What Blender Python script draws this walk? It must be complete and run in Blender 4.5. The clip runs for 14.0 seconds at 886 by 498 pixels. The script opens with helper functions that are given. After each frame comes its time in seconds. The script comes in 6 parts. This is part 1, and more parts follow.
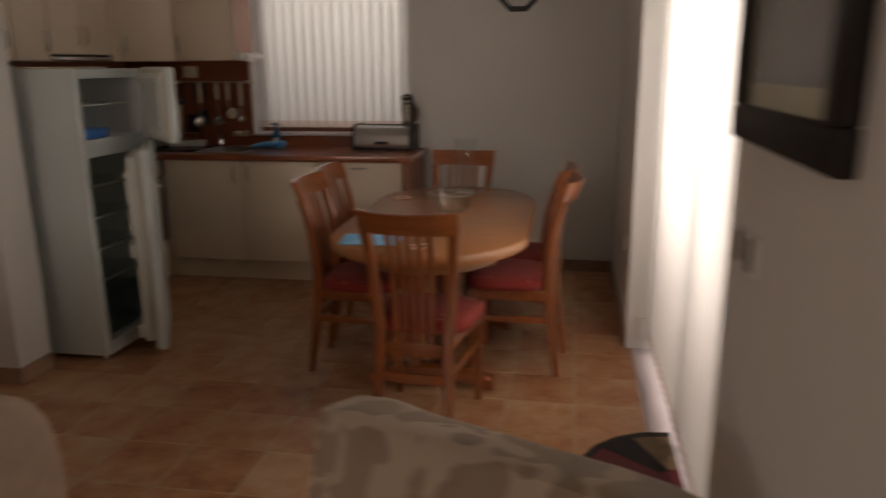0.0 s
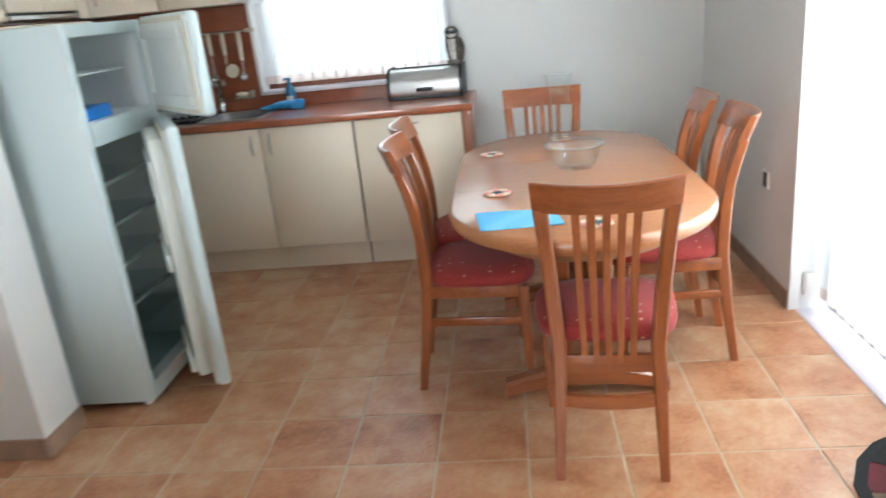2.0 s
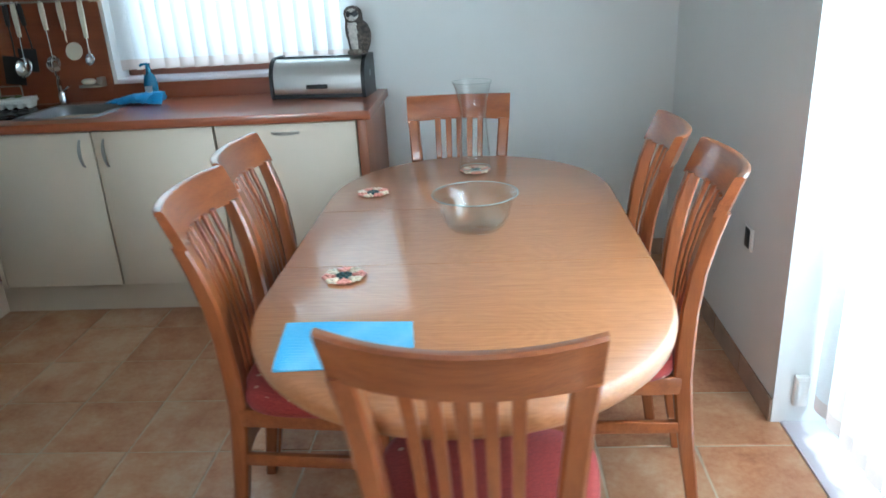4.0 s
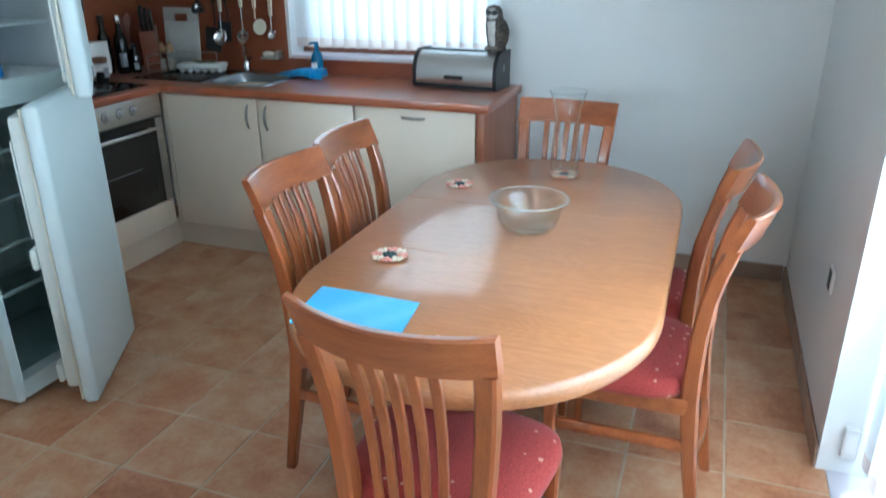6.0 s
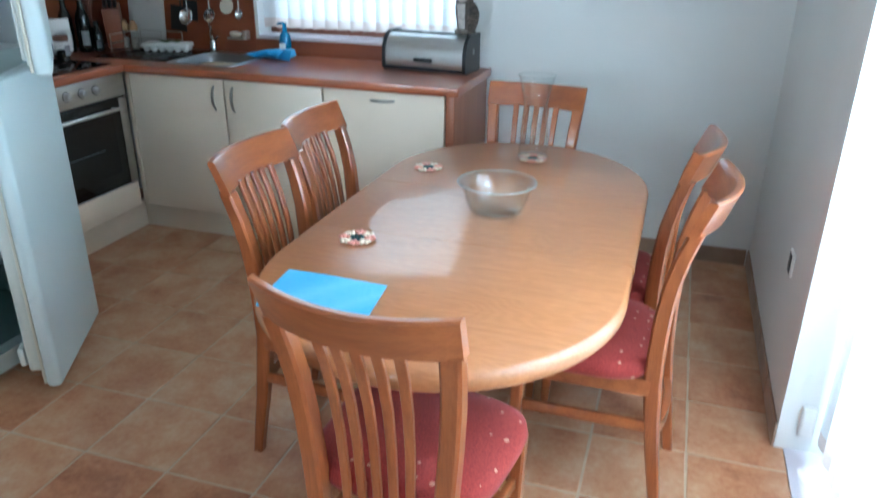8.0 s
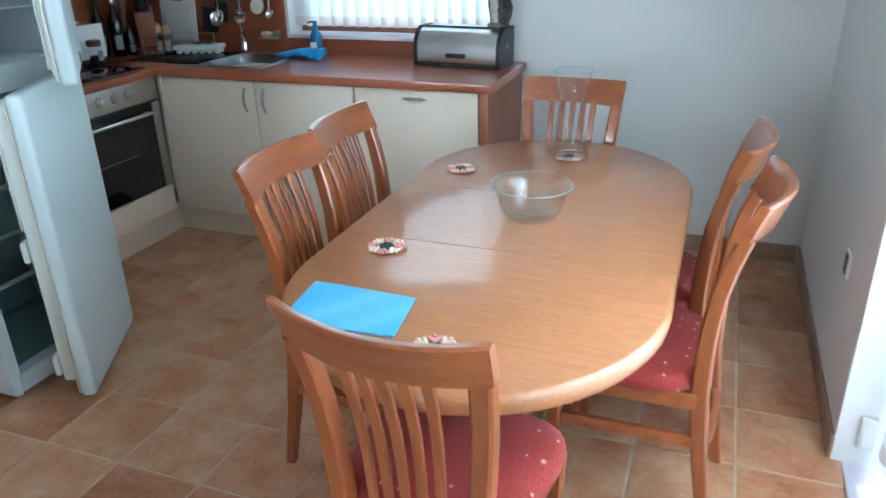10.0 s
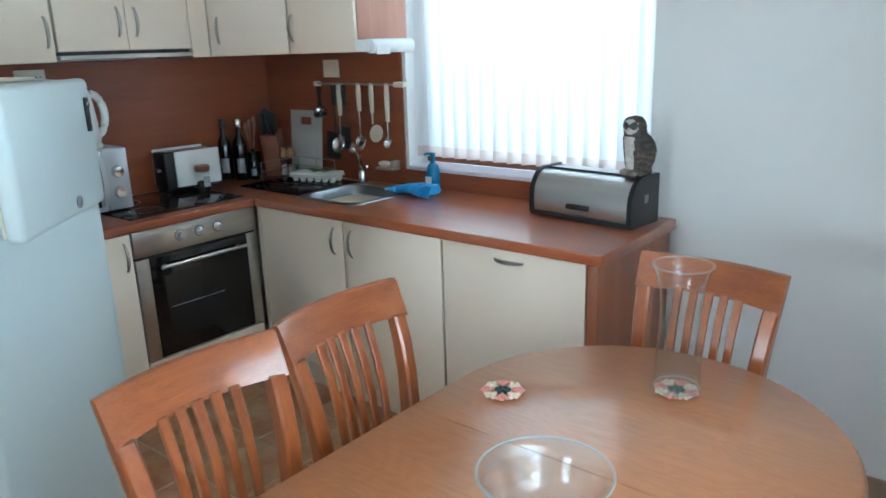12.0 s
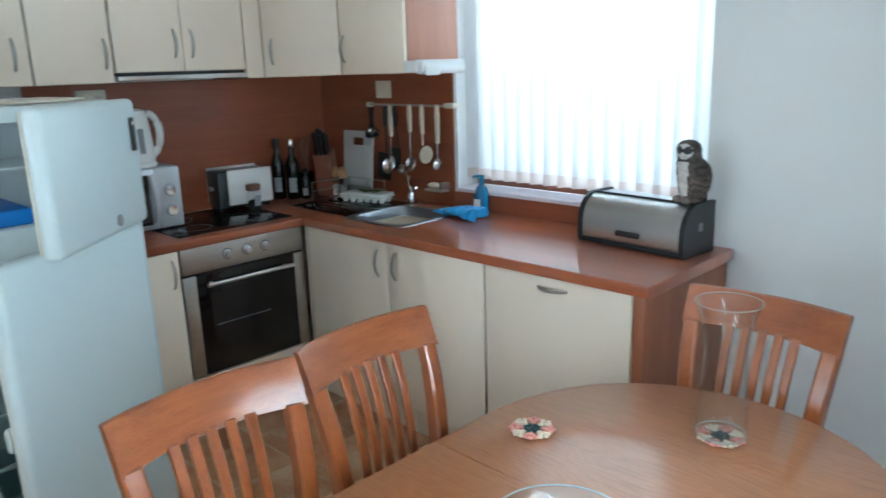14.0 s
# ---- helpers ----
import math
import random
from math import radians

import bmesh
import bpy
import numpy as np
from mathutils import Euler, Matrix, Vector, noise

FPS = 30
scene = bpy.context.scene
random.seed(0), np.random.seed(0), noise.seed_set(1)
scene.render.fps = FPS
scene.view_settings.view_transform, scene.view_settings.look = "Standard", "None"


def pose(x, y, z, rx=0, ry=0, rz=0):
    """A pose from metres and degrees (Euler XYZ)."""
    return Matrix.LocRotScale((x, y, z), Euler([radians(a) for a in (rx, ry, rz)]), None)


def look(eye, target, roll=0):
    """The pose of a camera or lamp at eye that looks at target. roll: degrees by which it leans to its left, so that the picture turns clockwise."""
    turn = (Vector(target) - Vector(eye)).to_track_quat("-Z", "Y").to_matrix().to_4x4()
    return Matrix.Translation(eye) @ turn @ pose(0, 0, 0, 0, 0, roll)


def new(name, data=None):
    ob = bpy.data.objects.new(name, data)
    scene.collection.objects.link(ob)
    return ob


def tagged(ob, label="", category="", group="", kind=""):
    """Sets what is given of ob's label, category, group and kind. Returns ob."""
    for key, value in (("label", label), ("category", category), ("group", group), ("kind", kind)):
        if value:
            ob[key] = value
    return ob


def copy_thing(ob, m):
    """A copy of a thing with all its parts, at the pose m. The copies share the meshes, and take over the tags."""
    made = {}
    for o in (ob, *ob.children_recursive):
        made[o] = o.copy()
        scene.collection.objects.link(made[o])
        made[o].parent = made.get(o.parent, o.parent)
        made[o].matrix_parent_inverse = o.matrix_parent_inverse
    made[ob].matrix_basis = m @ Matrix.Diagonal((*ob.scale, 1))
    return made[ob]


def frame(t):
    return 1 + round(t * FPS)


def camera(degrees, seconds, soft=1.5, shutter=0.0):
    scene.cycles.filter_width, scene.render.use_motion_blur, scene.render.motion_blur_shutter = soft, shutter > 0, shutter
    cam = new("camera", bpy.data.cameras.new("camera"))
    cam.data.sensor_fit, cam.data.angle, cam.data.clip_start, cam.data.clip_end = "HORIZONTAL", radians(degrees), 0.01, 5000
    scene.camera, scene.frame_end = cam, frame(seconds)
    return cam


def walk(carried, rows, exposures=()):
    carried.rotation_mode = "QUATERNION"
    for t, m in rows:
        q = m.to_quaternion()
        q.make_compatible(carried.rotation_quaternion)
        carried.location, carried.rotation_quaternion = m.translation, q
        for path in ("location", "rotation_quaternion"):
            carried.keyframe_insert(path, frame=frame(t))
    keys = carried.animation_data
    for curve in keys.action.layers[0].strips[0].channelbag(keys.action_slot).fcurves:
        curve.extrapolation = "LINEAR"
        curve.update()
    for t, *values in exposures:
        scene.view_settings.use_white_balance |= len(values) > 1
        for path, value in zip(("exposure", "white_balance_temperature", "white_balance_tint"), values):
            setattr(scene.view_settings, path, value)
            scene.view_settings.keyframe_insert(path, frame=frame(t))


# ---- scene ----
cam = camera(62.4, 14.0, shutter=0.8)
METRES, EYE, TILT, LEAN, TURN = 3.7, 1.39, 0.0, 0.0, 8.3
PATH = [
    (0, (0.540, 0.003, 1.485), (0.208, 1.914, 0.998), -0.5),
    (0.3, (0.395, 0.063, 1.496), (-0.034, 1.948, 0.981), -0.7),
    (0.5, (0.331, 0.179, 1.507), (-0.151, 2.041, 0.958), -1.1),
    (1, (0.183, 0.353, 1.497), (-0.558, 2.132, 0.964), -2.4),
    (1.5, (-0.113, 0.531, 1.457), (-0.668, 2.367, 0.892), -5.5),
    (1.8, (-0.270, 0.667, 1.443), (-0.571, 2.545, 0.825), -7.0),
    (2, (-0.299, 0.737, 1.438), (-0.502, 2.620, 0.796), -5.8),
    (2.4, (-0.333, 0.958, 1.418), (-0.389, 2.863, 0.811), -5.7),
    (2.5, (-0.330, 1.040, 1.408), (-0.342, 2.946, 0.801), -5.2),
    (2.7, (-0.319, 1.171, 1.410), (-0.335, 3.075, 0.800), -4.5),
    (4.8, (0.286, 1.869, 1.423), (-0.158, 3.630, 0.586), -1.8),
    (5, (0.349, 1.835, 1.431), (-0.247, 3.537, 0.566), -2.2),
    (5.5, (0.397, 1.709, 1.490), (-0.230, 3.390, 0.606), -1.3),
    (6, (0.413, 1.637, 1.520), (-0.222, 3.379, 0.770), -0.4),
    (6.5, (0.416, 1.613, 1.522), (-0.199, 3.377, 0.808), 0.2),
    (7, (0.407, 1.617, 1.524), (-0.207, 3.391, 0.835), 0.2),
    (7.5, (0.415, 1.633, 1.530), (-0.170, 3.419, 0.845), 0.1),
    (8, (0.422, 1.635, 1.519), (-0.132, 3.387, 0.729), 0.7),
    (8.2, (0.425, 1.625, 1.517), (-0.130, 3.364, 0.699), 0.0),
    (10.3, (0.411, 1.789, 1.527), (-0.295, 3.480, 0.725), -2.1),
    (10.5, (0.444, 1.924, 1.503), (-0.371, 3.578, 0.730), -2.3),
    (11, (0.456, 2.217, 1.556), (-0.528, 3.809, 0.852), -2.0),
    (11.5, (0.433, 2.508, 1.549), (-0.661, 4.086, 0.990), -2.3),
    (12, (0.521, 2.710, 1.554), (-0.707, 4.194, 1.014), -1.9),
    (12.5, (0.562, 2.798, 1.561), (-0.736, 4.235, 1.060), -1.4),
    (13, (0.563, 2.831, 1.564), (-0.759, 4.251, 1.081), -2.1),
    (13.5, (0.553, 2.822, 1.556), (-0.764, 4.247, 1.073), -1.9),
    (14, (0.536, 2.819, 1.552), (-0.833, 4.196, 1.069), -1.9),
]
# exposure and white balance of the clip's camera: seconds, stops, kelvin, tint
EXPOSURES = [(0.0, -2.28, 8900, 27), (0.3, -1.35, 8100, 23), (0.6, -0.76, 7700, 21), (1.0, -0.24, 7200, 18), (1.5, 0.06, 6600, 11), (1.8, 0.2, 6450, 9),
             (2.1, 0.2, 5900, 5), (2.7, 0.13, 5600, 3), (5.0, -0.1, 5120, -5), (5.6, -0.04, 5090, -4), (6.5, 0.05, 5130, -1), (8.2, 0.04, 5130, -1),
             (10.3, 0.0, 5220, 0), (11.3, 0.0, 5380, 1), (14.0, -0.06, 5450, 1)]
walk(cam, [(t, look(eye, target, roll)) for t, eye, target, roll in PATH], EXPOSURES)

# ---- daylight ----
world = bpy.data.worlds.new("world")
scene.world = world
world.use_nodes = True
sky = world.node_tree.nodes.new("ShaderNodeTexSky")
sky.sky_type, sky.sun_disc, sky.sun_elevation, sky.sun_rotation = "NISHITA", False, radians(48), radians(105)
world.node_tree.nodes["Background"].inputs[1].default_value = 0.15
world.node_tree.links.new(sky.outputs[0], world.node_tree.nodes["Background"].inputs[0])


def lamp(name, kind, energy, matrix, colour=(1, 1, 1), size=None, angle=None):
    data = bpy.data.lights.new(name, kind)
    data.energy, data.color = energy, colour
    if size:
        data.shape, data.size, data.size_y = "RECTANGLE", size[0], size[1]
    if angle:
        data.angle = radians(angle)
    ob = new(name, data)
    ob.matrix_world = matrix
    return tagged(ob, kind="structure")


lamp("sun", "SUN", 4.0, look((6, -1.6, 7), (0, 0, 0)), (1.0, 0.95, 0.88), angle=0.5)
# skylight in the two openings, outside the blinds
lamp("balcony_skylight", "AREA", 190, look((1.42, 3.0, 1.5), (0.0, 3.1, 1.5)), (0.88, 0.965, 1.0), (1.7, 1.4))
lamp("kitchen_skylight", "AREA", 87, look((-1.21, 6.25, 2.15), (-1.21, 4.9, 1.5)), (0.85, 0.96, 1.0), (1.7, 1.2))

# added fill light from an unseen window, assumed in the south wall
lamp("unseen_window_fill", "AREA", 98, look((-1.6, -2.75, 1.5), (-1.6, 0.0, 1.3)), (0.95, 0.98, 1.0), (1.8, 1.3))


# ---- materials ----
def nodes_of(m):
    m.use_nodes = True
    return m.node_tree.nodes, m.node_tree.links, m.node_tree.nodes["Principled BSDF"]


def coords(n, l, scale, per_object):
    tc = n.new("ShaderNodeTexCoord")
    mp = n.new("ShaderNodeMapping")
    mp.inputs["Scale"].default_value = scale
    out = tc.outputs["Object"]
    if per_object:
        info = n.new("ShaderNodeObjectInfo")
        mul = n.new("ShaderNodeVectorMath")
        mul.operation = "MULTIPLY_ADD"
        l.new(info.outputs["Random"], mul.inputs[0])
        mul.inputs[1].default_value = (37.0, 19.0, 53.0)
        l.new(out, mul.inputs[2])
        out = mul.outputs[0]
    l.new(out, mp.inputs["Vector"])
    return mp.outputs[0]


def noise_node(n, l, vec, scale, detail=4.0, rough=0.55):
    t = n.new("ShaderNodeTexNoise")
    t.inputs["Scale"].default_value, t.inputs["Detail"].default_value, t.inputs["Roughness"].default_value = scale, detail, rough
    l.new(vec, t.inputs["Vector"])
    return t.outputs["Fac"]


def ramp(n, l, fac, stops):
    r = n.new("ShaderNodeValToRGB")
    el = r.color_ramp.elements
    el[0].position, el[0].color = stops[0][0], (*stops[0][1], 1)
    el[1].position, el[1].color = stops[-1][0], (*stops[-1][1], 1)
    for p, c in stops[1:-1]:
        e = el.new(p)
        e.color = (*c, 1)
    l.new(fac, r.inputs[0])
    return r.outputs[0]


def bumped(n, l, b, fac, strength, distance):
    k = n.new("ShaderNodeBump")
    k.inputs["Strength"].default_value, k.inputs["Distance"].default_value = strength, distance
    l.new(fac, k.inputs["Height"])
    l.new(k.outputs[0], b.inputs["Normal"])


def mat(name, base, rough=0.5, metal=0.0, vary=0.08, scale=5.0, fine=180.0, relief=0.15, depth=0.0006, coat=0.0, per_object=False, stretch=(1, 1, 1)):
    m = bpy.data.materials.new(name)
    n, l, b = nodes_of(m)
    v = coords(n, l, stretch, per_object)
    big = noise_node(n, l, v, scale)
    small = noise_node(n, l, v, fine, 3)
    lo, hi = [max(0, c * (1 - vary)) for c in base], [min(1, c * (1 + vary)) for c in base]
    l.new(ramp(n, l, big, [(0.3, lo), (0.7, hi)]), b.inputs["Base Color"])
    rr = n.new("ShaderNodeMapRange")
    rr.inputs["To Min"].default_value, rr.inputs["To Max"].default_value = max(0.02, rough * 0.85), min(1, rough * 1.15)
    l.new(big, rr.inputs["Value"])
    l.new(rr.outputs[0], b.inputs["Roughness"])
    b.inputs["Metallic"].default_value = metal
    b.inputs["Coat Weight"].default_value = coat
    b.inputs["Coat Roughness"].default_value = 0.12
    bumped(n, l, b, small, relief, depth)
    return m


def wood(name, dark, light, along, rough=0.35, coat=0.25, figure=1.0, coat_rough=0.15, per_object=True):
    m = bpy.data.materials.new(name)
    n, l, b = nodes_of(m)
    s = [26.0 * figure] * 3
    s[along] = 1.6 * figure
    v = coords(n, l, s, per_object)
    grain = noise_node(n, l, v, 1.0, 7, 0.62)
    pores = noise_node(n, l, v, 9.0, 3, 0.6)
    mix = n.new("ShaderNodeMix")
    mix.data_type = "FLOAT"
    mix.inputs[0].default_value = 0.3
    l.new(grain, mix.inputs[2])
    l.new(pores, mix.inputs[3])
    mid = [(a + c) / 2 for a, c in zip(dark, light)]
    l.new(ramp(n, l, mix.outputs[0], [(0.3, dark), (0.5, mid), (0.7, light)]), b.inputs["Base Color"])
    b.inputs["Roughness"].default_value = rough
    b.inputs["Coat Weight"].default_value, b.inputs["Coat Roughness"].default_value = coat, coat_rough
    bumped(n, l, b, mix.outputs[0], 0.06, 0.0008)
    return m


def glass(name, tint=(1, 1, 1), rough=0.02, face=0.025):
    """Thin clear glass: it lets light straight through and mirrors by its Fresnel gloss."""
    m = bpy.data.materials.new(name)
    n, l, b = nodes_of(m)
    tr, gl, fr, mx = n.new("ShaderNodeBsdfTransparent"), n.new("ShaderNodeBsdfGlossy"), n.new("ShaderNodeLayerWeight"), n.new("ShaderNodeMixShader")
    tr.inputs[0].default_value = (*tint, 1)
    gl.inputs["Roughness"].default_value = rough
    pw, ad = n.new("ShaderNodeMath"), n.new("ShaderNodeMath")
    pw.operation, ad.operation = "POWER", "MULTIPLY_ADD"
    l.new(fr.outputs["Facing"], pw.inputs[0])
    pw.inputs[1].default_value, ad.inputs[1].default_value, ad.inputs[2].default_value = 4.0, 0.6, face
    l.new(pw.outputs[0], ad.inputs[0])
    l.new(ad.outputs[0], mx.inputs[0])
    l.new(tr.outputs[0], mx.inputs[1])
    l.new(gl.outputs[0], mx.inputs[2])
    l.new(mx.outputs[0], n["Material Output"].inputs[0])
    return m


def blind_cloth(name, tint):
    m = bpy.data.materials.new(name)
    n, l, b = nodes_of(m)
    v = coords(n, l, (1, 1, 1), True)
    weave = noise_node(n, l, v, 260, 2)
    col = ramp(n, l, weave, [(0.3, [c * 0.94 for c in tint]), (0.7, tint)])
    tr = n.new("ShaderNodeBsdfTranslucent")
    l.new(col, tr.inputs[0])
    l.new(col, b.inputs["Base Color"])
    b.inputs["Roughness"].default_value = 0.8
    mx = n.new("ShaderNodeMixShader")
    mx.inputs[0].default_value = 0.55
    l.new(b.outputs[0], mx.inputs[1])
    l.new(tr.outputs[0], mx.inputs[2])
    l.new(mx.outputs[0], n["Material Output"].inputs[0])
    return m


def tile_material():
    m = bpy.data.materials.new("terracotta_tile")
    n, l, b = nodes_of(m)
    v = coords(n, l, (1, 1, 1), True)
    big = noise_node(n, l, v, 5.5, 6, 0.6)
    small = noise_node(n, l, v, 60, 4)
    info = n.new("ShaderNodeObjectInfo")
    add = n.new("ShaderNodeMath")
    add.operation = "MULTIPLY_ADD"
    l.new(info.outputs["Random"], add.inputs[0])
    add.inputs[1].default_value, add.inputs[2].default_value = 0.16, -0.08
    s = n.new("ShaderNodeMath")
    s.operation = "ADD"
    l.new(big, s.inputs[0])
    l.new(add.outputs[0], s.inputs[1])
    t = n.new("ShaderNodeMath")
    t.operation = "MULTIPLY_ADD"
    l.new(small, t.inputs[0])
    t.inputs[1].default_value = 0.3
    l.new(s.outputs[0], t.inputs[2])
    l.new(ramp(n, l, t.outputs[0], [(0.36, (0.285, 0.095, 0.037)), (0.54, (0.43, 0.186, 0.086)), (0.68, (0.5, 0.262, 0.138)), (0.88, (0.57, 0.375, 0.235))]), b.inputs["Base Color"])
    b.inputs["Roughness"].default_value = 0.33
    bumped(n, l, b, big, 0.15, 0.004)
    return m


def red_fabric():
    m = bpy.data.materials.new("red_seat_fabric")
    n, l, b = nodes_of(m)
    v = coords(n, l, (1, 1, 1), False)
    weave = noise_node(n, l, v, 240, 3)
    base = ramp(n, l, weave, [(0.3, (0.2, 0.014, 0.013)), (0.7, (0.36, 0.04, 0.03))])
    vor = n.new("ShaderNodeTexVoronoi")
    vor.inputs["Scale"].default_value, vor.inputs["Randomness"].default_value = 21.0, 0.35
    l.new(v, vor.inputs["Vector"])
    lt = n.new("ShaderNodeMath")
    lt.operation = "LESS_THAN"
    lt.inputs[1].default_value = 0.13
    l.new(vor.outputs["Distance"], lt.inputs[0])
    mx = n.new("ShaderNodeMix")
    mx.data_type = "RGBA"
    l.new(lt.outputs[0], mx.inputs[0])
    l.new(base, mx.inputs[6])
    mx.inputs[7].default_value = (0.5, 0.26, 0.18, 1)
    l.new(mx.outputs[2], b.inputs["Base Color"])
    b.inputs["Roughness"].default_value = 0.9
    b.inputs["Sheen Weight"].default_value = 0.08
    bumped(n, l, b, weave, 0.4, 0.001)
    return m


def oak_top():
    """Varnished oak veneer, its cathedral figure running across the table."""
    m = bpy.data.materials.new("oak_tabletop")
    n, l, b = nodes_of(m)
    v = coords(n, l, (1.0, 1.0, 1.0), True)
    st = n.new("ShaderNodeMapping")
    st.inputs["Scale"].default_value = (1.6, 4.2, 4.2)
    l.new(v, st.inputs["Vector"])
    field = noise_node(n, l, st.outputs[0], 1.3, 2.5, 0.5)
    rings = n.new("ShaderNodeMath")
    rings.operation = "MULTIPLY"
    rings.inputs[1].default_value = 24.0
    l.new(field, rings.inputs[0])
    tri = n.new("ShaderNodeMath")
    tri.operation = "PINGPONG"
    tri.inputs[1].default_value = 0.5
    l.new(rings.outputs[0], tri.inputs[0])
    st2 = n.new("ShaderNodeMapping")
    st2.inputs["Scale"].default_value = (6.0, 190.0, 190.0)
    l.new(v, st2.inputs["Vector"])
    pores = noise_node(n, l, st2.outputs[0], 1.0, 3, 0.6)
    mix = n.new("ShaderNodeMath")
    mix.operation = "MULTIPLY_ADD"
    l.new(tri.outputs[0], mix.inputs[0])
    mix.inputs[1].default_value = 0.3
    l.new(pores, mix.inputs[2])
    l.new(ramp(n, l, mix.outputs[0], [(0.3, (0.37, 0.138, 0.044)), (0.6, (0.445, 0.177, 0.062)), (0.95, (0.52, 0.219, 0.083))]), b.inputs["Base Color"])
    b.inputs["Roughness"].default_value = 0.45
    b.inputs["Coat Weight"].default_value = 0.9
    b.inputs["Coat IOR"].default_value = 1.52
    gloss = n.new("ShaderNodeMapRange")
    gloss.inputs["From Min"].default_value, gloss.inputs["From Max"].default_value = 0.05, 0.45
    gloss.inputs["To Min"].default_value, gloss.inputs["To Max"].default_value = 0.15, 0.07
    l.new(tri.outputs[0], gloss.inputs["Value"])
    l.new(gloss.outputs[0], b.inputs["Coat Roughness"])
    rel = n.new("ShaderNodeMath")
    rel.operation = "MULTIPLY_ADD"
    l.new(pores, rel.inputs[0])
    rel.inputs[1].default_value = 0.12
    l.new(tri.outputs[0], rel.inputs[2])
    bumped(n, l, b, rel.outputs[0], 0.06, 0.0006)
    return m


def waffle():
    """Sponge cloth with a fine raised dot pattern."""
    m = bpy.data.materials.new("blue_cloth")
    n, l, b = nodes_of(m)
    v = coords(n, l, (1, 1, 1), False)
    vor = n.new("ShaderNodeTexVoronoi")
    vor.inputs["Scale"].default_value, vor.inputs["Randomness"].default_value = 170.0, 0.08
    l.new(v, vor.inputs["Vector"])
    l.new(ramp(n, l, vor.outputs["Distance"], [(0.12, (0.05, 0.3, 0.6)), (0.4, (0.085, 0.4, 0.7)), (0.7, (0.25, 0.58, 0.82))]), b.inputs["Base Color"])
    b.inputs["Roughness"].default_value = 0.85
    bumped(n, l, b, vor.outputs["Distance"], 0.6, 0.0015)
    return m


def damask():
    m = bpy.data.materials.new("beige_damask")
    n, l, b = nodes_of(m)
    v = coords(n, l, (1, 1, 1), False)
    warp = noise_node(n, l, v, 7, 2)
    sw = n.new("ShaderNodeTexNoise")
    sw.inputs["Scale"].default_value, sw.inputs["Detail"].default_value, sw.inputs["Distortion"].default_value = 9.0, 0.6, 1.6
    l.new(v, sw.inputs["Vector"])
    gt = n.new("ShaderNodeMapRange")
    gt.inputs["From Min"].default_value, gt.inputs["From Max"].default_value = 0.52, 0.56
    l.new(sw.outputs["Fac"], gt.inputs["Value"])
    mx = n.new("ShaderNodeMix")
    mx.data_type = "RGBA"
    l.new(gt.outputs[0], mx.inputs[0])
    l.new(ramp(n, l, warp, [(0.3, (0.27, 0.2, 0.145)), (0.7, (0.33, 0.25, 0.185))]), mx.inputs[6])
    mx.inputs[7].default_value = (0.46, 0.365, 0.28, 1)
    l.new(mx.outputs[2], b.inputs["Base Color"])
    b.inputs["Roughness"].default_value = 0.75
    b.inputs["Sheen Weight"].default_value = 0.2
    bumped(n, l, b, noise_node(n, l, v, 300, 2), 0.3, 0.0008)
    return m


def painted(name, stops, scale):
    """A picture's blurred paint, out of noise in the given colours."""
    m = bpy.data.materials.new(name)
    n, l, b = nodes_of(m)
    v = coords(n, l, (1, 1, 1), True)
    l.new(ramp(n, l, noise_node(n, l, v, scale, 5, 0.6), stops), b.inputs["Base Color"])
    b.inputs["Roughness"].default_value = 0.25
    return m


WALL = mat("white_wall_paint", (0.745, 0.745, 0.725), 0.85, vary=0.03, scale=1.3, fine=70, relief=0.2, depth=0.002)
CEIL = mat("ceiling_paint", (0.8, 0.79, 0.77), 0.9, vary=0.02, scale=1.5, fine=90)
GROUT = mat("tile_grout", (0.52, 0.41, 0.29), 0.9, vary=0.15, scale=9, fine=120, relief=0.3)
TILE = tile_material()
CREAM = mat("cream_laminate", (0.79, 0.67, 0.535), 0.42, vary=0.03, scale=2.0, fine=240, relief=0.05)
CARCASS = mat("cabinet_edge", (0.5, 0.42, 0.31), 0.6)
WORKTOP = wood("red_brown_worktop", (0.3, 0.072, 0.026), (0.4, 0.115, 0.042), 0, 0.3, 0.9, 0.5, 0.09, per_object=False)
SPLASH = wood("red_brown_panel", (0.19, 0.047, 0.019), (0.285, 0.082, 0.032), 0, 0.36, 0.1, 0.45)
SPLASH_W = wood("red_brown_panel_side", (0.19, 0.047, 0.019), (0.285, 0.082, 0.032), 1, 0.36, 0.1, 0.45)
PANEL = wood("orange_brown_panel", (0.27, 0.085, 0.035), (0.38, 0.135, 0.058), 2, 0.36, 0.1, 0.5)
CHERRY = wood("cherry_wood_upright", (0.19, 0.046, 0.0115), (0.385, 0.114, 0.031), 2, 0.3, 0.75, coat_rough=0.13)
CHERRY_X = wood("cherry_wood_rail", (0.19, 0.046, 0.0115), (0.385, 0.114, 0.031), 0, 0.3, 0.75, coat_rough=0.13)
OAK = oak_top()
OAK_RIM = wood("oak_rim", (0.28, 0.12, 0.05), (0.38, 0.18, 0.08), 1, 0.3, 0.5, 0.7)
DOORWOOD = wood("red_brown_door", (0.08, 0.017, 0.007), (0.14, 0.032, 0.012), 2, 0.35, 0.3, 0.6)
DARKWOOD = wood("black_brown_wood", (0.005, 0.0035, 0.003), (0.014, 0.009, 0.007), 0, 0.62, 0.0)
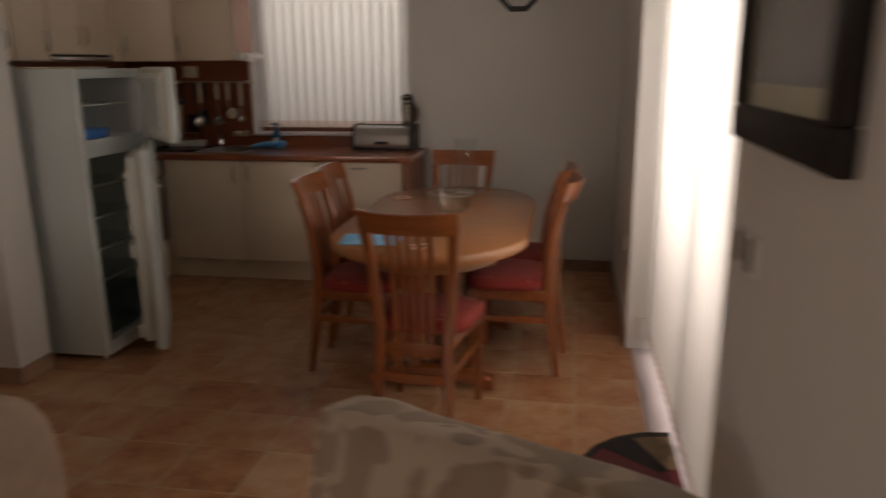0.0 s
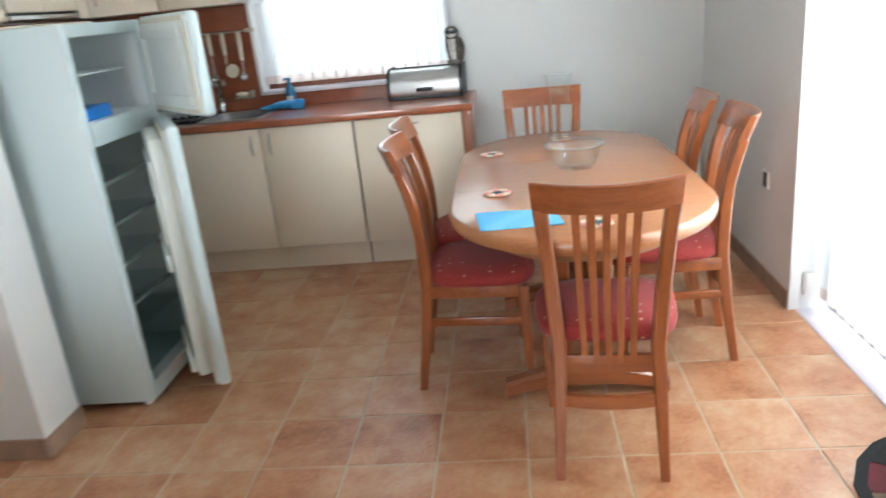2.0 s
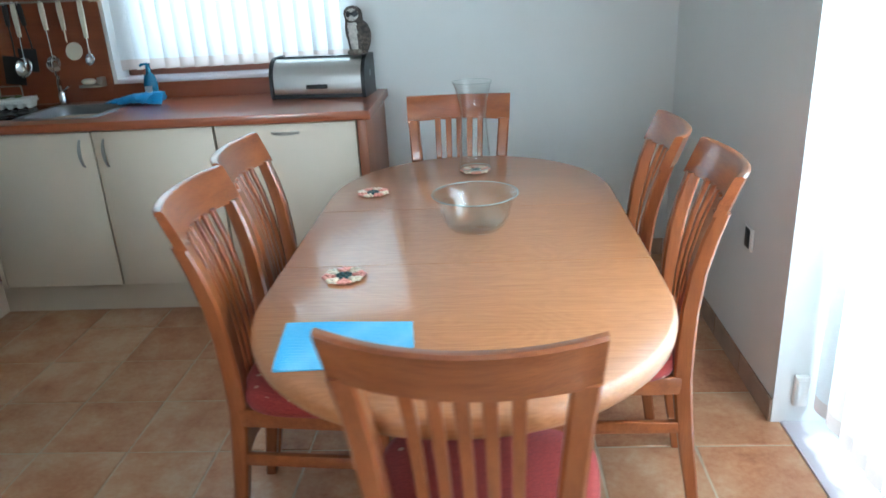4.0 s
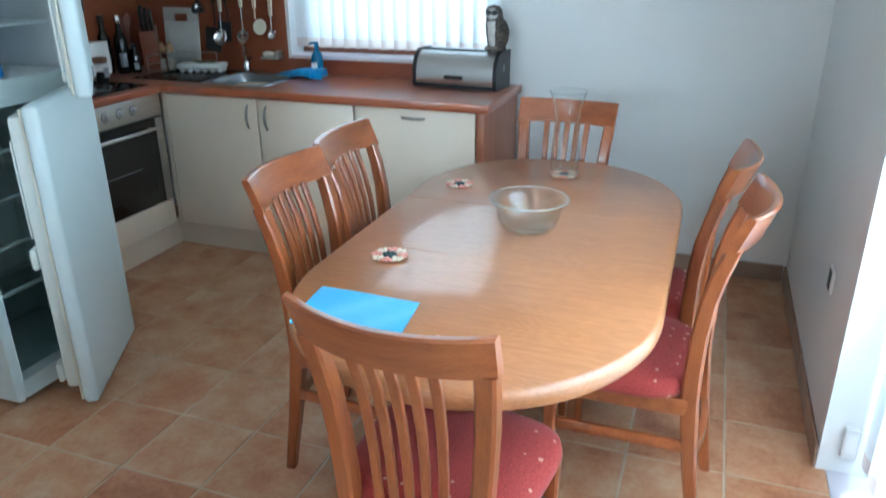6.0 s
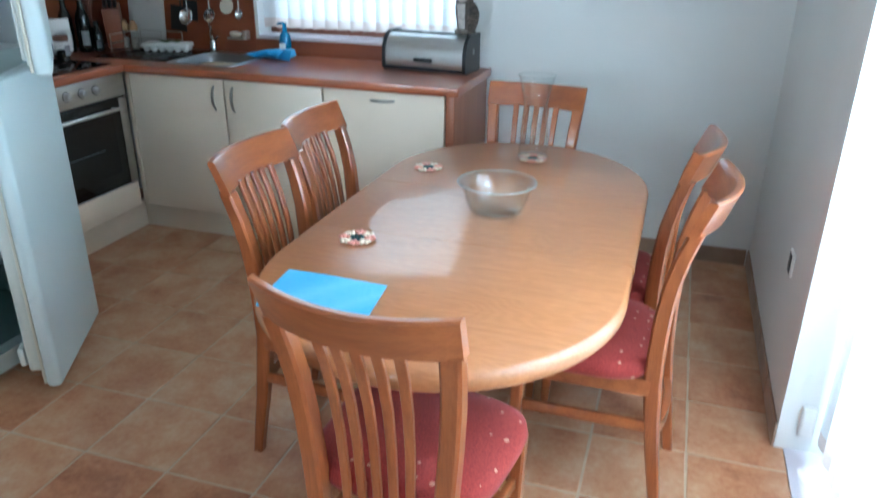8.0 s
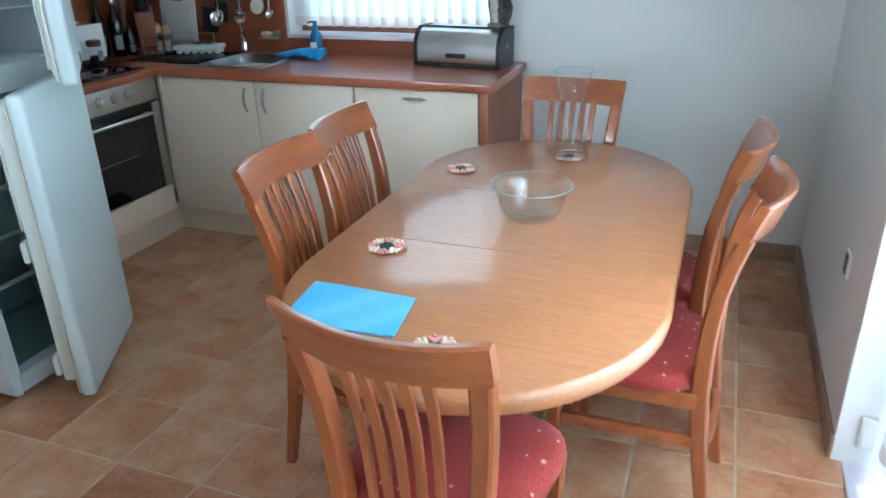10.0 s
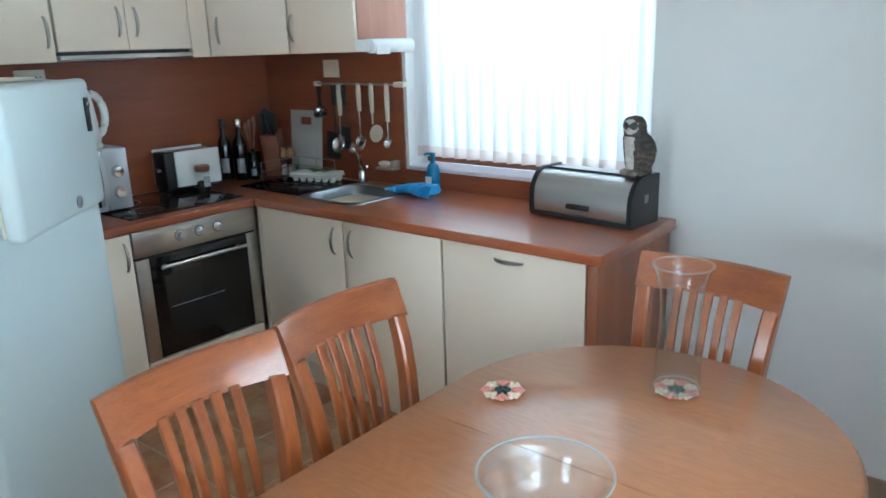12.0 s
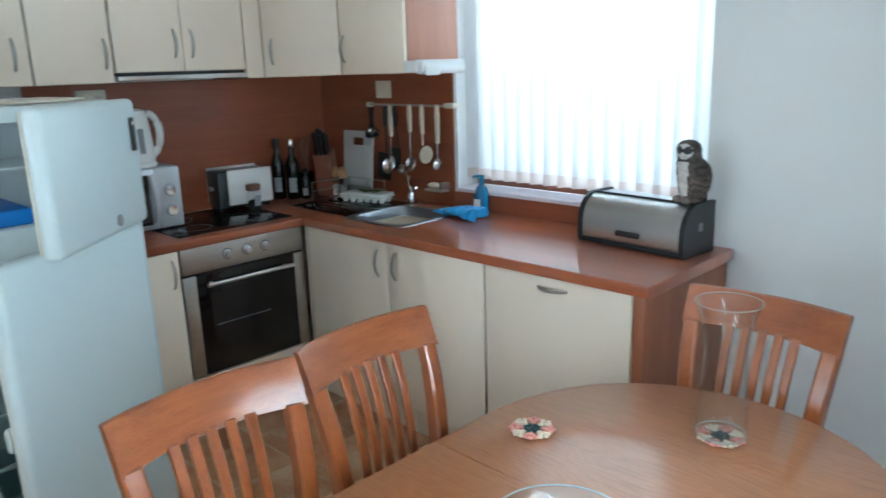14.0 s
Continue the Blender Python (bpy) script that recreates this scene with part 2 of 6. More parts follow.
FRAMEWOOD = wood("window_frame_wood", (0.17, 0.055, 0.03), (0.26, 0.1, 0.06), 0, 0.4, 0.2)
PALEWOOD = wood("pale_wood", (0.34, 0.19, 0.09), (0.5, 0.3, 0.15), 2, 0.5, 0.0)
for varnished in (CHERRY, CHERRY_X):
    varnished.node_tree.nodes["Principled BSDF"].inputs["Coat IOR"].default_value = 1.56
RED = red_fabric()
DAMASK = damask()
BEIGE = mat("plain_beige_fabric", (0.39, 0.285, 0.215), 0.85, vary=0.12, scale=9, fine=320, relief=0.4, depth=0.001)
FRIDGE = mat("white_enamel", (0.6, 0.69, 0.695), 0.35, vary=0.015, scale=1.0, fine=90, relief=0.03, depth=0.0003)
LINER = mat("fridge_liner", (0.72, 0.77, 0.735), 0.4, vary=0.03)
# inner liners are set paler than the door's to brighten the dim insides
CABINET_LINER = mat("brightened_cabinet_liner", (0.82, 0.89, 0.88), 0.4, vary=0.04)
FREEZER_LINER = mat("freezer_liner", (0.9, 0.95, 0.96), 0.4, vary=0.02)
SHELFTRIM = mat("clear_grey_shelf_trim", (0.3, 0.38, 0.38), 0.25, vary=0.05)
CRISPER = glass("crisper_plastic", (0.8, 0.88, 0.88), 0.2, 0.05)
GASKET = mat("yellowed_gasket", (0.62, 0.61, 0.52), 0.6)
SHELFGLASS = glass("shelf_glass", (0.93, 0.97, 0.97), 0.08, 0.02)
SINKSTEEL = mat("sink_steel", (0.26, 0.27, 0.28), 0.36, 1.0, vary=0.1, scale=6, fine=80, relief=0.1)
GLASSRIM = mat("thick_glass_edge", (0.4, 0.45, 0.42), 0.08, vary=0.06, relief=0.0)
GREYWHITE = mat("greyed_white_plastic", (0.52, 0.5, 0.47), 0.4, vary=0.05)
STEEL = mat("brushed_steel", (0.52, 0.5, 0.47), 0.32, 1.0, vary=0.06, scale=4, fine=60, relief=0.12, stretch=(1, 1, 14))
STEEL_BOX = mat("brushed_steel_sheet", (0.58, 0.57, 0.56), 0.3, 1.0, vary=0.05, scale=3, fine=50, relief=0.1, stretch=(0.5, 12, 12))
CHROME = mat("chrome", (0.72, 0.72, 0.72), 0.12, 1.0, vary=0.02, relief=0.02)
NICKEL = mat("satin_nickel", (0.45, 0.42, 0.38), 0.35, 1.0, vary=0.05)
BRASS = mat("brass", (0.5, 0.36, 0.17), 0.25, 1.0, vary=0.05)
BLACK = mat("black_plastic", (0.014, 0.015, 0.017), 0.38, vary=0.2)
BLACKGLASS = mat("black_glass", (0.006, 0.006, 0.007), 0.06, vary=0.1, relief=0.0)
OVENWINDOW = mat("oven_window", (0.008, 0.008, 0.009), 0.08, vary=0.2, relief=0.0)
GREY = mat("grey_plastic", (0.22, 0.23, 0.24), 0.4, vary=0.08)
SILVERP = mat("silver_plastic", (0.45, 0.45, 0.46), 0.35, 0.6, vary=0.04)
WHITEP = mat("white_plastic", (0.78, 0.77, 0.74), 0.35, vary=0.03)
IVORY = mat("ivory_plastic", (0.66, 0.6, 0.48), 0.4, vary=0.06)
PVC = mat("white_pvc_frame", (0.8, 0.81, 0.82), 0.35, vary=0.02)
THRESH = mat("grey_threshold", (0.2, 0.2, 0.19), 0.5, vary=0.15, scale=14)
SKIRT = mat("skirting_tile", (0.33, 0.215, 0.15), 0.4, vary=0.2, scale=8, per_object=True)
SILL = mat("white_sill", (0.72, 0.68, 0.74), 0.3, vary=0.03)
BLUE = waffle()
BLUEP = mat("blue_plastic", (0.02, 0.18, 0.55), 0.4, vary=0.1)
BLUEGLOVE = mat("blue_rubber", (0.05, 0.3, 0.62), 0.55, vary=0.12, scale=25)
BLUELIQ = mat("blue_bottle", (0.02, 0.15, 0.28), 0.2, vary=0.15)
CLEAR = glass("clear_glass", (0.982, 0.992, 0.99))
BOWLGLASS = glass("bowl_glass", (0.968, 0.988, 0.984), 0.04, 0.06)
PANE = glass("window_glass")
DARKBOTTLE = mat("dark_bottle_glass", (0.012, 0.014, 0.012), 0.1, vary=0.3)
LABELM = mat("paper_label", (0.24, 0.245, 0.25), 0.7, vary=0.15, scale=60)
PAPER = mat("white_paper", (0.8, 0.8, 0.78), 0.9, vary=0.03, scale=20)
SLAT = blind_cloth("white_blind_cloth", (0.86, 0.87, 0.87))
POCKET = blind_cloth("pinkish_blind_hem", (0.76, 0.66, 0.61))
CONCRETE = mat("balcony_concrete", (0.5, 0.47, 0.42), 0.9, vary=0.1, scale=1.5)
OWL_BROWN = mat("painted_owl", (0.06, 0.044, 0.036), 0.7, vary=0.75, scale=38, fine=120, relief=0.6, depth=0.002, stretch=(1, 1, 2))
PINK = mat("coral_bead", (0.68, 0.27, 0.21), 0.5, vary=0.1)
CREAMB = mat("cream_bead", (0.72, 0.58, 0.43), 0.5, vary=0.1)
TEAL = mat("dark_teal_bead", (0.035, 0.085, 0.09), 0.5, vary=0.2)
MATRED = mat("red_mat_pile", (0.11, 0.016, 0.02), 0.95, vary=0.2, scale=30, relief=0.6, depth=0.002)
MATBLACK = mat("black_mat_pile", (0.012, 0.011, 0.011), 0.95, vary=0.3, scale=30, relief=0.6, depth=0.002)
MATTAN = mat("tan_mat_pile", (0.15, 0.1, 0.06), 0.95, vary=0.2, scale=30, relief=0.6, depth=0.002)
PURPLE = painted("purple_flower_print", [(0.36, (0.03, 0.02, 0.06)), (0.48, (0.2, 0.17, 0.32)), (0.58, (0.33, 0.31, 0.36)), (0.7, (0.4, 0.4, 0.3))], 7)
GREYPRINT = painted("grey_print", [(0.35, (0.1, 0.095, 0.1)), (0.6, (0.22, 0.21, 0.22))], 4)
MOUNT = mat("cream_mount", (0.5, 0.47, 0.33), 0.8)
GREEN = mat("green_herb", (0.08, 0.16, 0.03), 0.7, vary=0.4, scale=60)


BLOCKWOOD = wood("brown_block_wood", (0.12, 0.045, 0.022), (0.2, 0.08, 0.038), 2, 0.5, 0.0)


# ---- mesh helpers ----
def box(bm, x0, x1, y0, y1, z0, z1, bevel=0.0, segs=2):
    vs = [bm.verts.new((x, y, z)) for z in (z0, z1) for y in (y0, y1) for x in (x0, x1)]
    fs = [bm.faces.new([vs[i] for i in q]) for q in ((0, 2, 3, 1), (4, 5, 7, 6), (0, 1, 5, 4), (2, 6, 7, 3), (0, 4, 6, 2), (1, 3, 7, 5))]
    if bevel:
        es = list({e for f in fs for e in f.edges})
        bmesh.ops.bevel(bm, geom=es, offset=bevel, segments=segs, profile=0.5, affect="EDGES")
    return bm


def bx(*a, **k):
    return box(bmesh.new(), *a, **k)


def loft(bm, rings, close_ends=True, closed_ring=True):
    """Skin over rings of points, ring after ring."""
    rows = [[bm.verts.new(p) for p in r] for r in rings]
    k = len(rows[0])
    for a, b in zip(rows, rows[1:]):
        for i in range(k if closed_ring else k - 1):
            j = (i + 1) % k
            bm.faces.new((a[i], a[j], b[j], b[i]))
    if close_ends:
        bm.faces.new(list(reversed(rows[0])))
        bm.faces.new(rows[-1])
    return bm


def lathe(bm, profile, segs=24, centre=(0, 0, 0), close=True):
    cx, cy, cz = centre
    rings = [[(cx + r * math.cos(2 * math.pi * i / segs), cy + r * math.sin(2 * math.pi * i / segs), cz + z) for i in range(segs)] for r, z in profile]
    return loft(bm, rings, close)


def tube(bm, pts, r, segs=8):
    pts = [Vector(p) for p in pts]
    rings = []
    for i, p in enumerate(pts):
        d = (pts[min(i + 1, len(pts) - 1)] - pts[max(i - 1, 0)]).normalized()
        u = d.cross(Vector((0, 0, 1)) if abs(d.z) < 0.9 else Vector((1, 0, 0))).normalized()
        w = d.cross(u).normalized()
        rad = r[i] if isinstance(r, (list, tuple)) else r
        rings.append([p + rad * (math.cos(2 * math.pi * k / segs) * u + math.sin(2 * math.pi * k / segs) * w) for k in range(segs)])
    return loft(bm, rings)


def bar(bm, pts, wx, wy, bevel=0.15):
    """A square bar through pts, wx wide in x and wy in y (numbers or lists), with its corners cut."""
    rings = []
    for i, (x, y, z) in enumerate(pts):
        a = (wx[i] if isinstance(wx, (list, tuple)) else wx) / 2
        b = (wy[i] if isinstance(wy, (list, tuple)) else wy) / 2
        c = bevel * min(a, b)
        rings.append([(x + dx, y + dy, z) for dx, dy in ((-a + c, -b), (a - c, -b), (a, -b + c), (a, b - c), (a - c, b), (-a + c, b), (-a, b - c), (-a, -b + c))])
    return loft(bm, rings)


def prism(bm, outline, z0, z1):
    return loft(bm, [[(x, y, z) for x, y in outline] for z in (z0, z1)])


def spin(bm, m):
    bmesh.ops.transform(bm, matrix=m, verts=bm.verts[:])
    return bm


def blob(bm, centre, size, u=14, v=10):
    bmesh.ops.create_uvsphere(bm, u_segments=u, v_segments=v, radius=1.0, matrix=Matrix.Translation(centre) @ Matrix.Diagonal((*size, 1)))
    return bm


def thing(name, label, category, group="", at=None, kind=""):
    ob = new(name)
    ob.empty_display_size = 0.05
    if at is not None:
        ob.matrix_basis = at
    return tagged(ob, label, category, group, kind)


def mesh(name, bm, material, smooth=40):
    bmesh.ops.recalc_face_normals(bm, faces=bm.faces[:])
    me = bpy.data.meshes.new(name)
    bm.to_mesh(me)
    bm.free()
    me.materials.append(material)
    if smooth:
        smooth_by_angle(me, smooth)
    return me


def smooth_by_angle(me, degrees):
    me.shade_smooth()
    me.set_sharp_from_angle(angle=radians(degrees))


def part(name, bm, material, parent, label="", smooth=40):
    ob = new(name, mesh(name, bm, material, smooth))
    ob.parent = parent
    return tagged(ob, label)


def solid(name, bm, material, label, category="", group="", kind="", smooth=40, at=None):
    ob = new(name, mesh(name, bm, material, smooth))
    if at is not None:
        ob.matrix_basis = at
    return tagged(ob, label, category, group, kind)


# ---- the setting ----
WX, EX, NY, SY = -2.85, 0.87, 5.31, -2.6      # kitchen's west wall, east wall, north wall, south wall
LX = -3.87                                    # living room's west wall
CZ = 2.6                                      # ceiling
WIN = (-1.82, -0.61, 1.0, 2.15)               # kitchen window: x, x, sill, head
PX, PY = -2.035, 2.893                          # free end and face of the partition
DOOR = (1.55, 3.81, 2.2)                      # balcony door: y, y, head

floor = solid("floor", box(bmesh.new(), LX - 0.2, EX + 0.14, SY - 0.2, NY + 0.2, -0.15, -0.0025), GROUT, "sandy grout under terracotta floor tiles", kind="structure")
solid("ceiling", bx(LX - 0.2, EX + 0.3, SY - 0.2, NY + 0.3, CZ, CZ + 0.15), CEIL, "plain white painted ceiling", kind="structure")
w = bmesh.new()
box(w, WX - 0.2, WIN[0], NY, NY + 0.28, -0.15, CZ)
box(w, WIN[1], EX + 0.3, NY, NY + 0.28, -0.15, CZ)
box(w, WIN[0], WIN[1], NY, NY + 0.28, -0.15, WIN[2] - 0.02)
box(w, WIN[0], WIN[1], NY, NY + 0.28, WIN[3], CZ)
solid("wall_north", w, WALL, "white painted plaster wall with a window", kind="structure")
w = bmesh.new()
box(w, EX, EX + 0.3, DOOR[1], NY, -0.15, CZ)
box(w, EX, EX + 0.3, SY, DOOR[0], -0.15, CZ)
box(w, EX, EX + 0.3, DOOR[0], DOOR[1], DOOR[2], CZ)
solid("wall_east", w, WALL, "white painted plaster wall with a balcony door", kind="structure")
solid("wall_kitchen_west", bx(WX - 0.2, WX, 3.116, NY, -0.15, CZ), WALL, "white painted plaster wall behind the kitchen units", kind="structure")
solid("wall_partition", bx(LX - 0.2, PX, PY, 3.115, -0.006, CZ, bevel=0.006), WALL, "white painted partition wall beside the fridge", kind="structure")
w = bmesh.new()
box(w, LX - 0.2, LX, SY, 1.92, -0.15, CZ)
box(w, LX - 0.2, LX, 2.84, PY, -0.15, CZ)
box(w, LX - 0.2, LX, 1.92, 2.84, 2.1, CZ)
box(w, LX - 1.4, LX - 1.3, 1.6, 3.4, -0.15, CZ)
box(w, LX - 1.3, LX - 0.2, 1.5, 1.6, -0.15, CZ)
box(w, LX - 1.3, LX - 0.2, 3.3, 3.4, -0.15, CZ)
box(w, LX - 1.4, LX - 0.2, 1.5, 3.4, CZ, CZ + 0.1)
box(w, LX - 1.4, LX - 0.2, 1.5, 3.4, -0.15, -0.006)
solid("wall_west", w, WALL, "white painted wall with a doorway to a passage", kind="structure")
# south wall, its opening assumed and out of view, lets the fill light in
w = bmesh.new()
box(w, LX - 0.2, -2.5, SY - 0.2, SY, -0.15, CZ)
box(w, -0.7, EX + 0.3, SY - 0.2, SY, -0.15, CZ)
box(w, -2.5, -0.7, SY - 0.2, SY, -0.15, 0.85)
box(w, -2.5, -0.7, SY - 0.2, SY, 2.15, CZ)
solid("wall_south", w, WALL, "plain white wall with an unseen, assumed window closing the room", kind="structure")
solid("ground", bx(-400, 400, -400, 400, -0.5, -0.4), CONCRETE, "pale ground outside the flat", kind="structure")
solid("balcony_floor", bx(EX + 0.3, EX + 2.0, 0.5, 5.6, -0.4, -0.03), CONCRETE, "sunlit pale balcony floor", kind="structure")


def skirting(x0, x1, y0, y1):
    """Row of skirting tiles along one wall."""
    root = thing("baseboard", "low brownish ceramic skirting tiles along the wall", "skirting", kind="structure")
    lx, ly = x1 - x0, y1 - y0
    n = max(1, round(max(lx, ly) / 0.303))
    for i in range(n):
        a, b = i / n, (i + 1) / n - 0.002 / max(lx, ly)
        if lx > ly:
            part("skirting_tile", bx(x0 + a * lx, x0 + b * lx, y0, y1, 0, 0.085, bevel=0.003, segs=1), SKIRT, root)
        else:
            part("skirting_tile", bx(x0, x1, y0 + a * ly, y0 + b * ly, 0, 0.085, bevel=0.003, segs=1), SKIRT, root)


skirting(-0.5, EX - 0.012, NY - 0.01, NY - 0.0005)
skirting(EX - 0.01, EX - 0.0005, DOOR[1], NY - 0.001)
skirting(EX - 0.01, EX - 0.0005, SY + 0.001, DOOR[0])
skirting(LX + 0.001, PX - 0.002, PY - 0.01, PY - 0.0005)
skirting(PX + 0.0005, PX + 0.01, PY - 0.01, 3.115)

# kitchen window
window = thing("window_1", "brown wooden kitchen window behind white vertical blinds", "window", kind="structure")
fr = bmesh.new()
y0, y1 = NY + 0.13, NY + 0.2
box(fr, WIN[0], WIN[0] + 0.07, y0, y1, WIN[2], WIN[3], bevel=0.006)
box(fr, WIN[1] - 0.07, WIN[1], y0, y1, WIN[2], WIN[3], bevel=0.006)
box(fr, WIN[0] + 0.07, WIN[1] - 0.07, y0, y1, WIN[2], WIN[2] + 0.08, bevel=0.006)
box(fr, WIN[0] + 0.07, WIN[1] - 0.07, y0, y1, WIN[3] - 0.07, WIN[3], bevel=0.006)
part("window_frame", fr, FRAMEWOOD, window)
for a, b in ((WIN[0] + 0.07, WIN[1] - 0.07),):
    p = part("pane", bx(a, b, NY + 0.16, NY + 0.166, WIN[2] + 0.08, WIN[3] - 0.07), PANE, window, "clear window pane", smooth=0)
    p.visible_shadow = False
part("window_sill", bx(WIN[0] + 0.001, WIN[1] - 0.001, NY - 0.012, y0, WIN[2] - 0.02, WIN[2], bevel=0.004), SILL, window, "pale lilac-white sill")

# balcony door
bdoor = thing("door_1", "white plastic-framed glass balcony door behind blinds", "balcony door", kind="structure")
fr = bmesh.new()
x0, x1 = EX + 0.2, EX + 0.27
box(fr, x0, x1, DOOR[0], DOOR[0] + 0.06, 0.02, DOOR[2], bevel=0.005)
box(fr, x0, x1, DOOR[1] - 0.06, DOOR[1], 0.02, DOOR[2], bevel=0.005)
box(fr, x0, x1, DOOR[0] + 0.06, DOOR[1] - 0.06, DOOR[2] - 0.06, DOOR[2], bevel=0.005)
part("door_frame", fr, PVC, bdoor)
part("threshold", bx(EX + 0.175, EX + 0.3, DOOR[0] + 0.001, DOOR[1] - 0.001, -0.006, 0.02, bevel=0.004), THRESH, bdoor, "grey door track")
part("sill", bx(EX + 0.03, EX + 0.174, DOOR[0] + 0.001, DOOR[1] - 0.001, -0.006, 0.004, bevel=0.002), SILL, bdoor, "white stone sill inside the track")
ym = (DOOR[0] + DOOR[1]) / 2
for a, b, dx in ((DOOR[0] + 0.06, ym + 0.03, 0.0), (ym - 0.03, DOOR[1] - 0.06, 0.045)):
    leaf = bmesh.new()
    box(leaf, x0 + 0.005 + dx, x0 + 0.045 + dx, a, a + 0.07, 0.025, DOOR[2] - 0.06, bevel=0.004)
    box(leaf, x0 + 0.005 + dx, x0 + 0.045 + dx, b - 0.07, b, 0.025, DOOR[2] - 0.06, bevel=0.004)
    box(leaf, x0 + 0.005 + dx, x0 + 0.045 + dx, a + 0.07, b - 0.07, 0.025, 0.1, bevel=0.004)
    box(leaf, x0 + 0.005 + dx, x0 + 0.045 + dx, a + 0.07, b - 0.07, DOOR[2] - 0.13, DOOR[2] - 0.06, bevel=0.004)
    lf = part("sash", leaf, PVC, bdoor)
    p = part("pane", bx(x0 + 0.022 + dx, x0 + 0.028 + dx, a + 0.07, b - 0.07, 0.1, DOOR[2] - 0.13), PANE, lf, "clear door pane", smooth=0)
    p.visible_shadow = False


stop = thing("blind_cord_box", "small white plastic box on the balcony door reveal", "cord box")
part("box", bx(EX + 0.055, EX + 0.1, DOOR[1] - 0.022, DOOR[1] - 0.0005, 0.07, 0.175, bevel=0.004), WHITEP, stop)
part("cover", bx(EX + 0.06, EX + 0.095, DOOR[1] - 0.025, DOOR[1] - 0.0225, 0.08, 0.165, bevel=0.001), WHITEP, stop)


def slat_bmesh(width, z0, z1):
    """A vertical blind slat, slightly dished across, hanging on the z axis."""
    bm = bmesh.new()
    n = 6
    rows = []
    for z in (z0, z1):
        rows.append([bm.verts.new(((k / n - 0.5) * width, 0.015 * (1 - (2 * k / n - 1) ** 2), z)) for k in range(n + 1)])
    for k in range(n):
        bm.faces.new((rows[0][k], rows[0][k + 1], rows[1][k + 1], rows[1][k]))
    return bm


def blinds(label, places, turn, z0, z1, width, rail):
    root = thing("vertical_blind", label, "blinds")
    part("headrail", box(bmesh.new(), *rail, bevel=0.004), PVC, root, "white headrail")
    m_s = mesh("slat", slat_bmesh(width, z0 + 0.05, z1), SLAT, 60)
    m_h = mesh("hem", slat_bmesh(width, z0, z0 + 0.05), POCKET, 60)
    for i, (x, y) in enumerate(places):
        s = new("slat", m_s)
        s.parent = root
        s.matrix_basis = pose(x, y, 0, 0, 0, turn + random.uniform(-5, 5))
        h = new("hem", m_h)
        h.parent = s
        tagged(h, "pinkish weighted hem")


n = 16
blinds("white vertical fabric blinds drawn across the kitchen window", [(WIN[0] + 0.05 + i * (WIN[1] - WIN[0] - 0.095) / (n - 1), NY + 0.075) for i in range(n)],
       24, 1.035, WIN[3] - 0.03, 0.097, (WIN[0] + 0.005, WIN[1] - 0.005, NY + 0.05, NY + 0.1, WIN[3] - 0.035, WIN[3] - 0.001))
n = 27
blinds("white vertical fabric blinds drawn across the balcony door", [(EX + 0.13, DOOR[0] + 0.05 + i * (DOOR[1] - DOOR[0] - 0.12) / (n - 1)) for i in range(n)],
       104, 0.07, DOOR[2] - 0.03, 0.096, (EX + 0.105, EX + 0.155, DOOR[0] + 0.005, DOOR[1] - 0.005, DOOR[2] - 0.035, DOOR[2] - 0.001))


# ---- kitchen units ----
def bow_handle(length, parent, m, label="satin nickel bow handle"):
    """A flat bow handle along z, bulging to -y."""
    pts = [(0, -0.022 * math.sin(math.pi * t) ** 0.7 - 0.002, (t - 0.5) * length) for t in [i / 10 for i in range(11)]]
    bm = bar(bmesh.new(), pts, [0.008 + 0.006 * math.sin(math.pi * i / 10) for i in range(11)], 0.006)
    ob = part("handle", spin(bm, m), NICKEL, parent, label)
    return ob


DY, DX = 4.73, -2.27     # faces of the doors of the back run and of the side run
KZ, TZ = 0.15, 0.862     # top of the kickboard, underside of the worktop


def base_unit(label, x0, x1, handle):
    u = thing("base_cabinet", label, "cabinet", "kitchen base units")
    part("body", bx(x0 + 0.001, x1 - 0.001, DY + 0.02, NY - 0.012, 0.15, TZ - 0.001), CARCASS, u)
    d = part("door", bx(x0 + 0.002, x1 - 0.002, DY, DY + 0.018, KZ + 0.003, TZ - 0.006, bevel=0.002), CREAM, u, "cream laminate door")
    if handle == "bar":
        bow_handle(0.12, d, pose((x0 + x1) / 2, DY, 0.82, 0, 90, 0))
    else:
        bow_handle(0.12, d, pose(handle, DY, 0.765))
    return u


base_unit("cream base cabinet under the sink with bow handle", -2.245, -1.695, -1.745)
base_unit("cream base cabinet beside the dishwasher with bow handle", -1.691, -1.163, -1.64)
base_unit("cream-fronted built-in dishwasher with a bow handle", -1.155, -0.556, "bar")
u = thing("corner_filler", "cream filler post in the kitchen corner", "filler panel", "kitchen base units")
part("post", bx(DX + 0.001, -2.248, DY + 0.002, DY + 0.06, KZ, TZ - 0.001), CREAM, u)
u = thing("base_cabinet", "narrow cream base cabinet between fridge and oven", "cabinet", "kitchen base units")
part("body", bx(WX + 0.01, DX - 0.02, 3.86, 4.112, 0.15, TZ - 0.001), CARCASS, u)
d = part("door", bx(DX - 0.018, DX, 3.862, 4.11, KZ + 0.003, TZ - 0.006, bevel=0.002), CREAM, u, "cream laminate door")
bow_handle(0.12, d, pose(DX, 4.08, 0.765, 0, 0, 90))
u = thing("end_panel", "red-brown wooden end panel of the worktop", "panel", "kitchen base units")
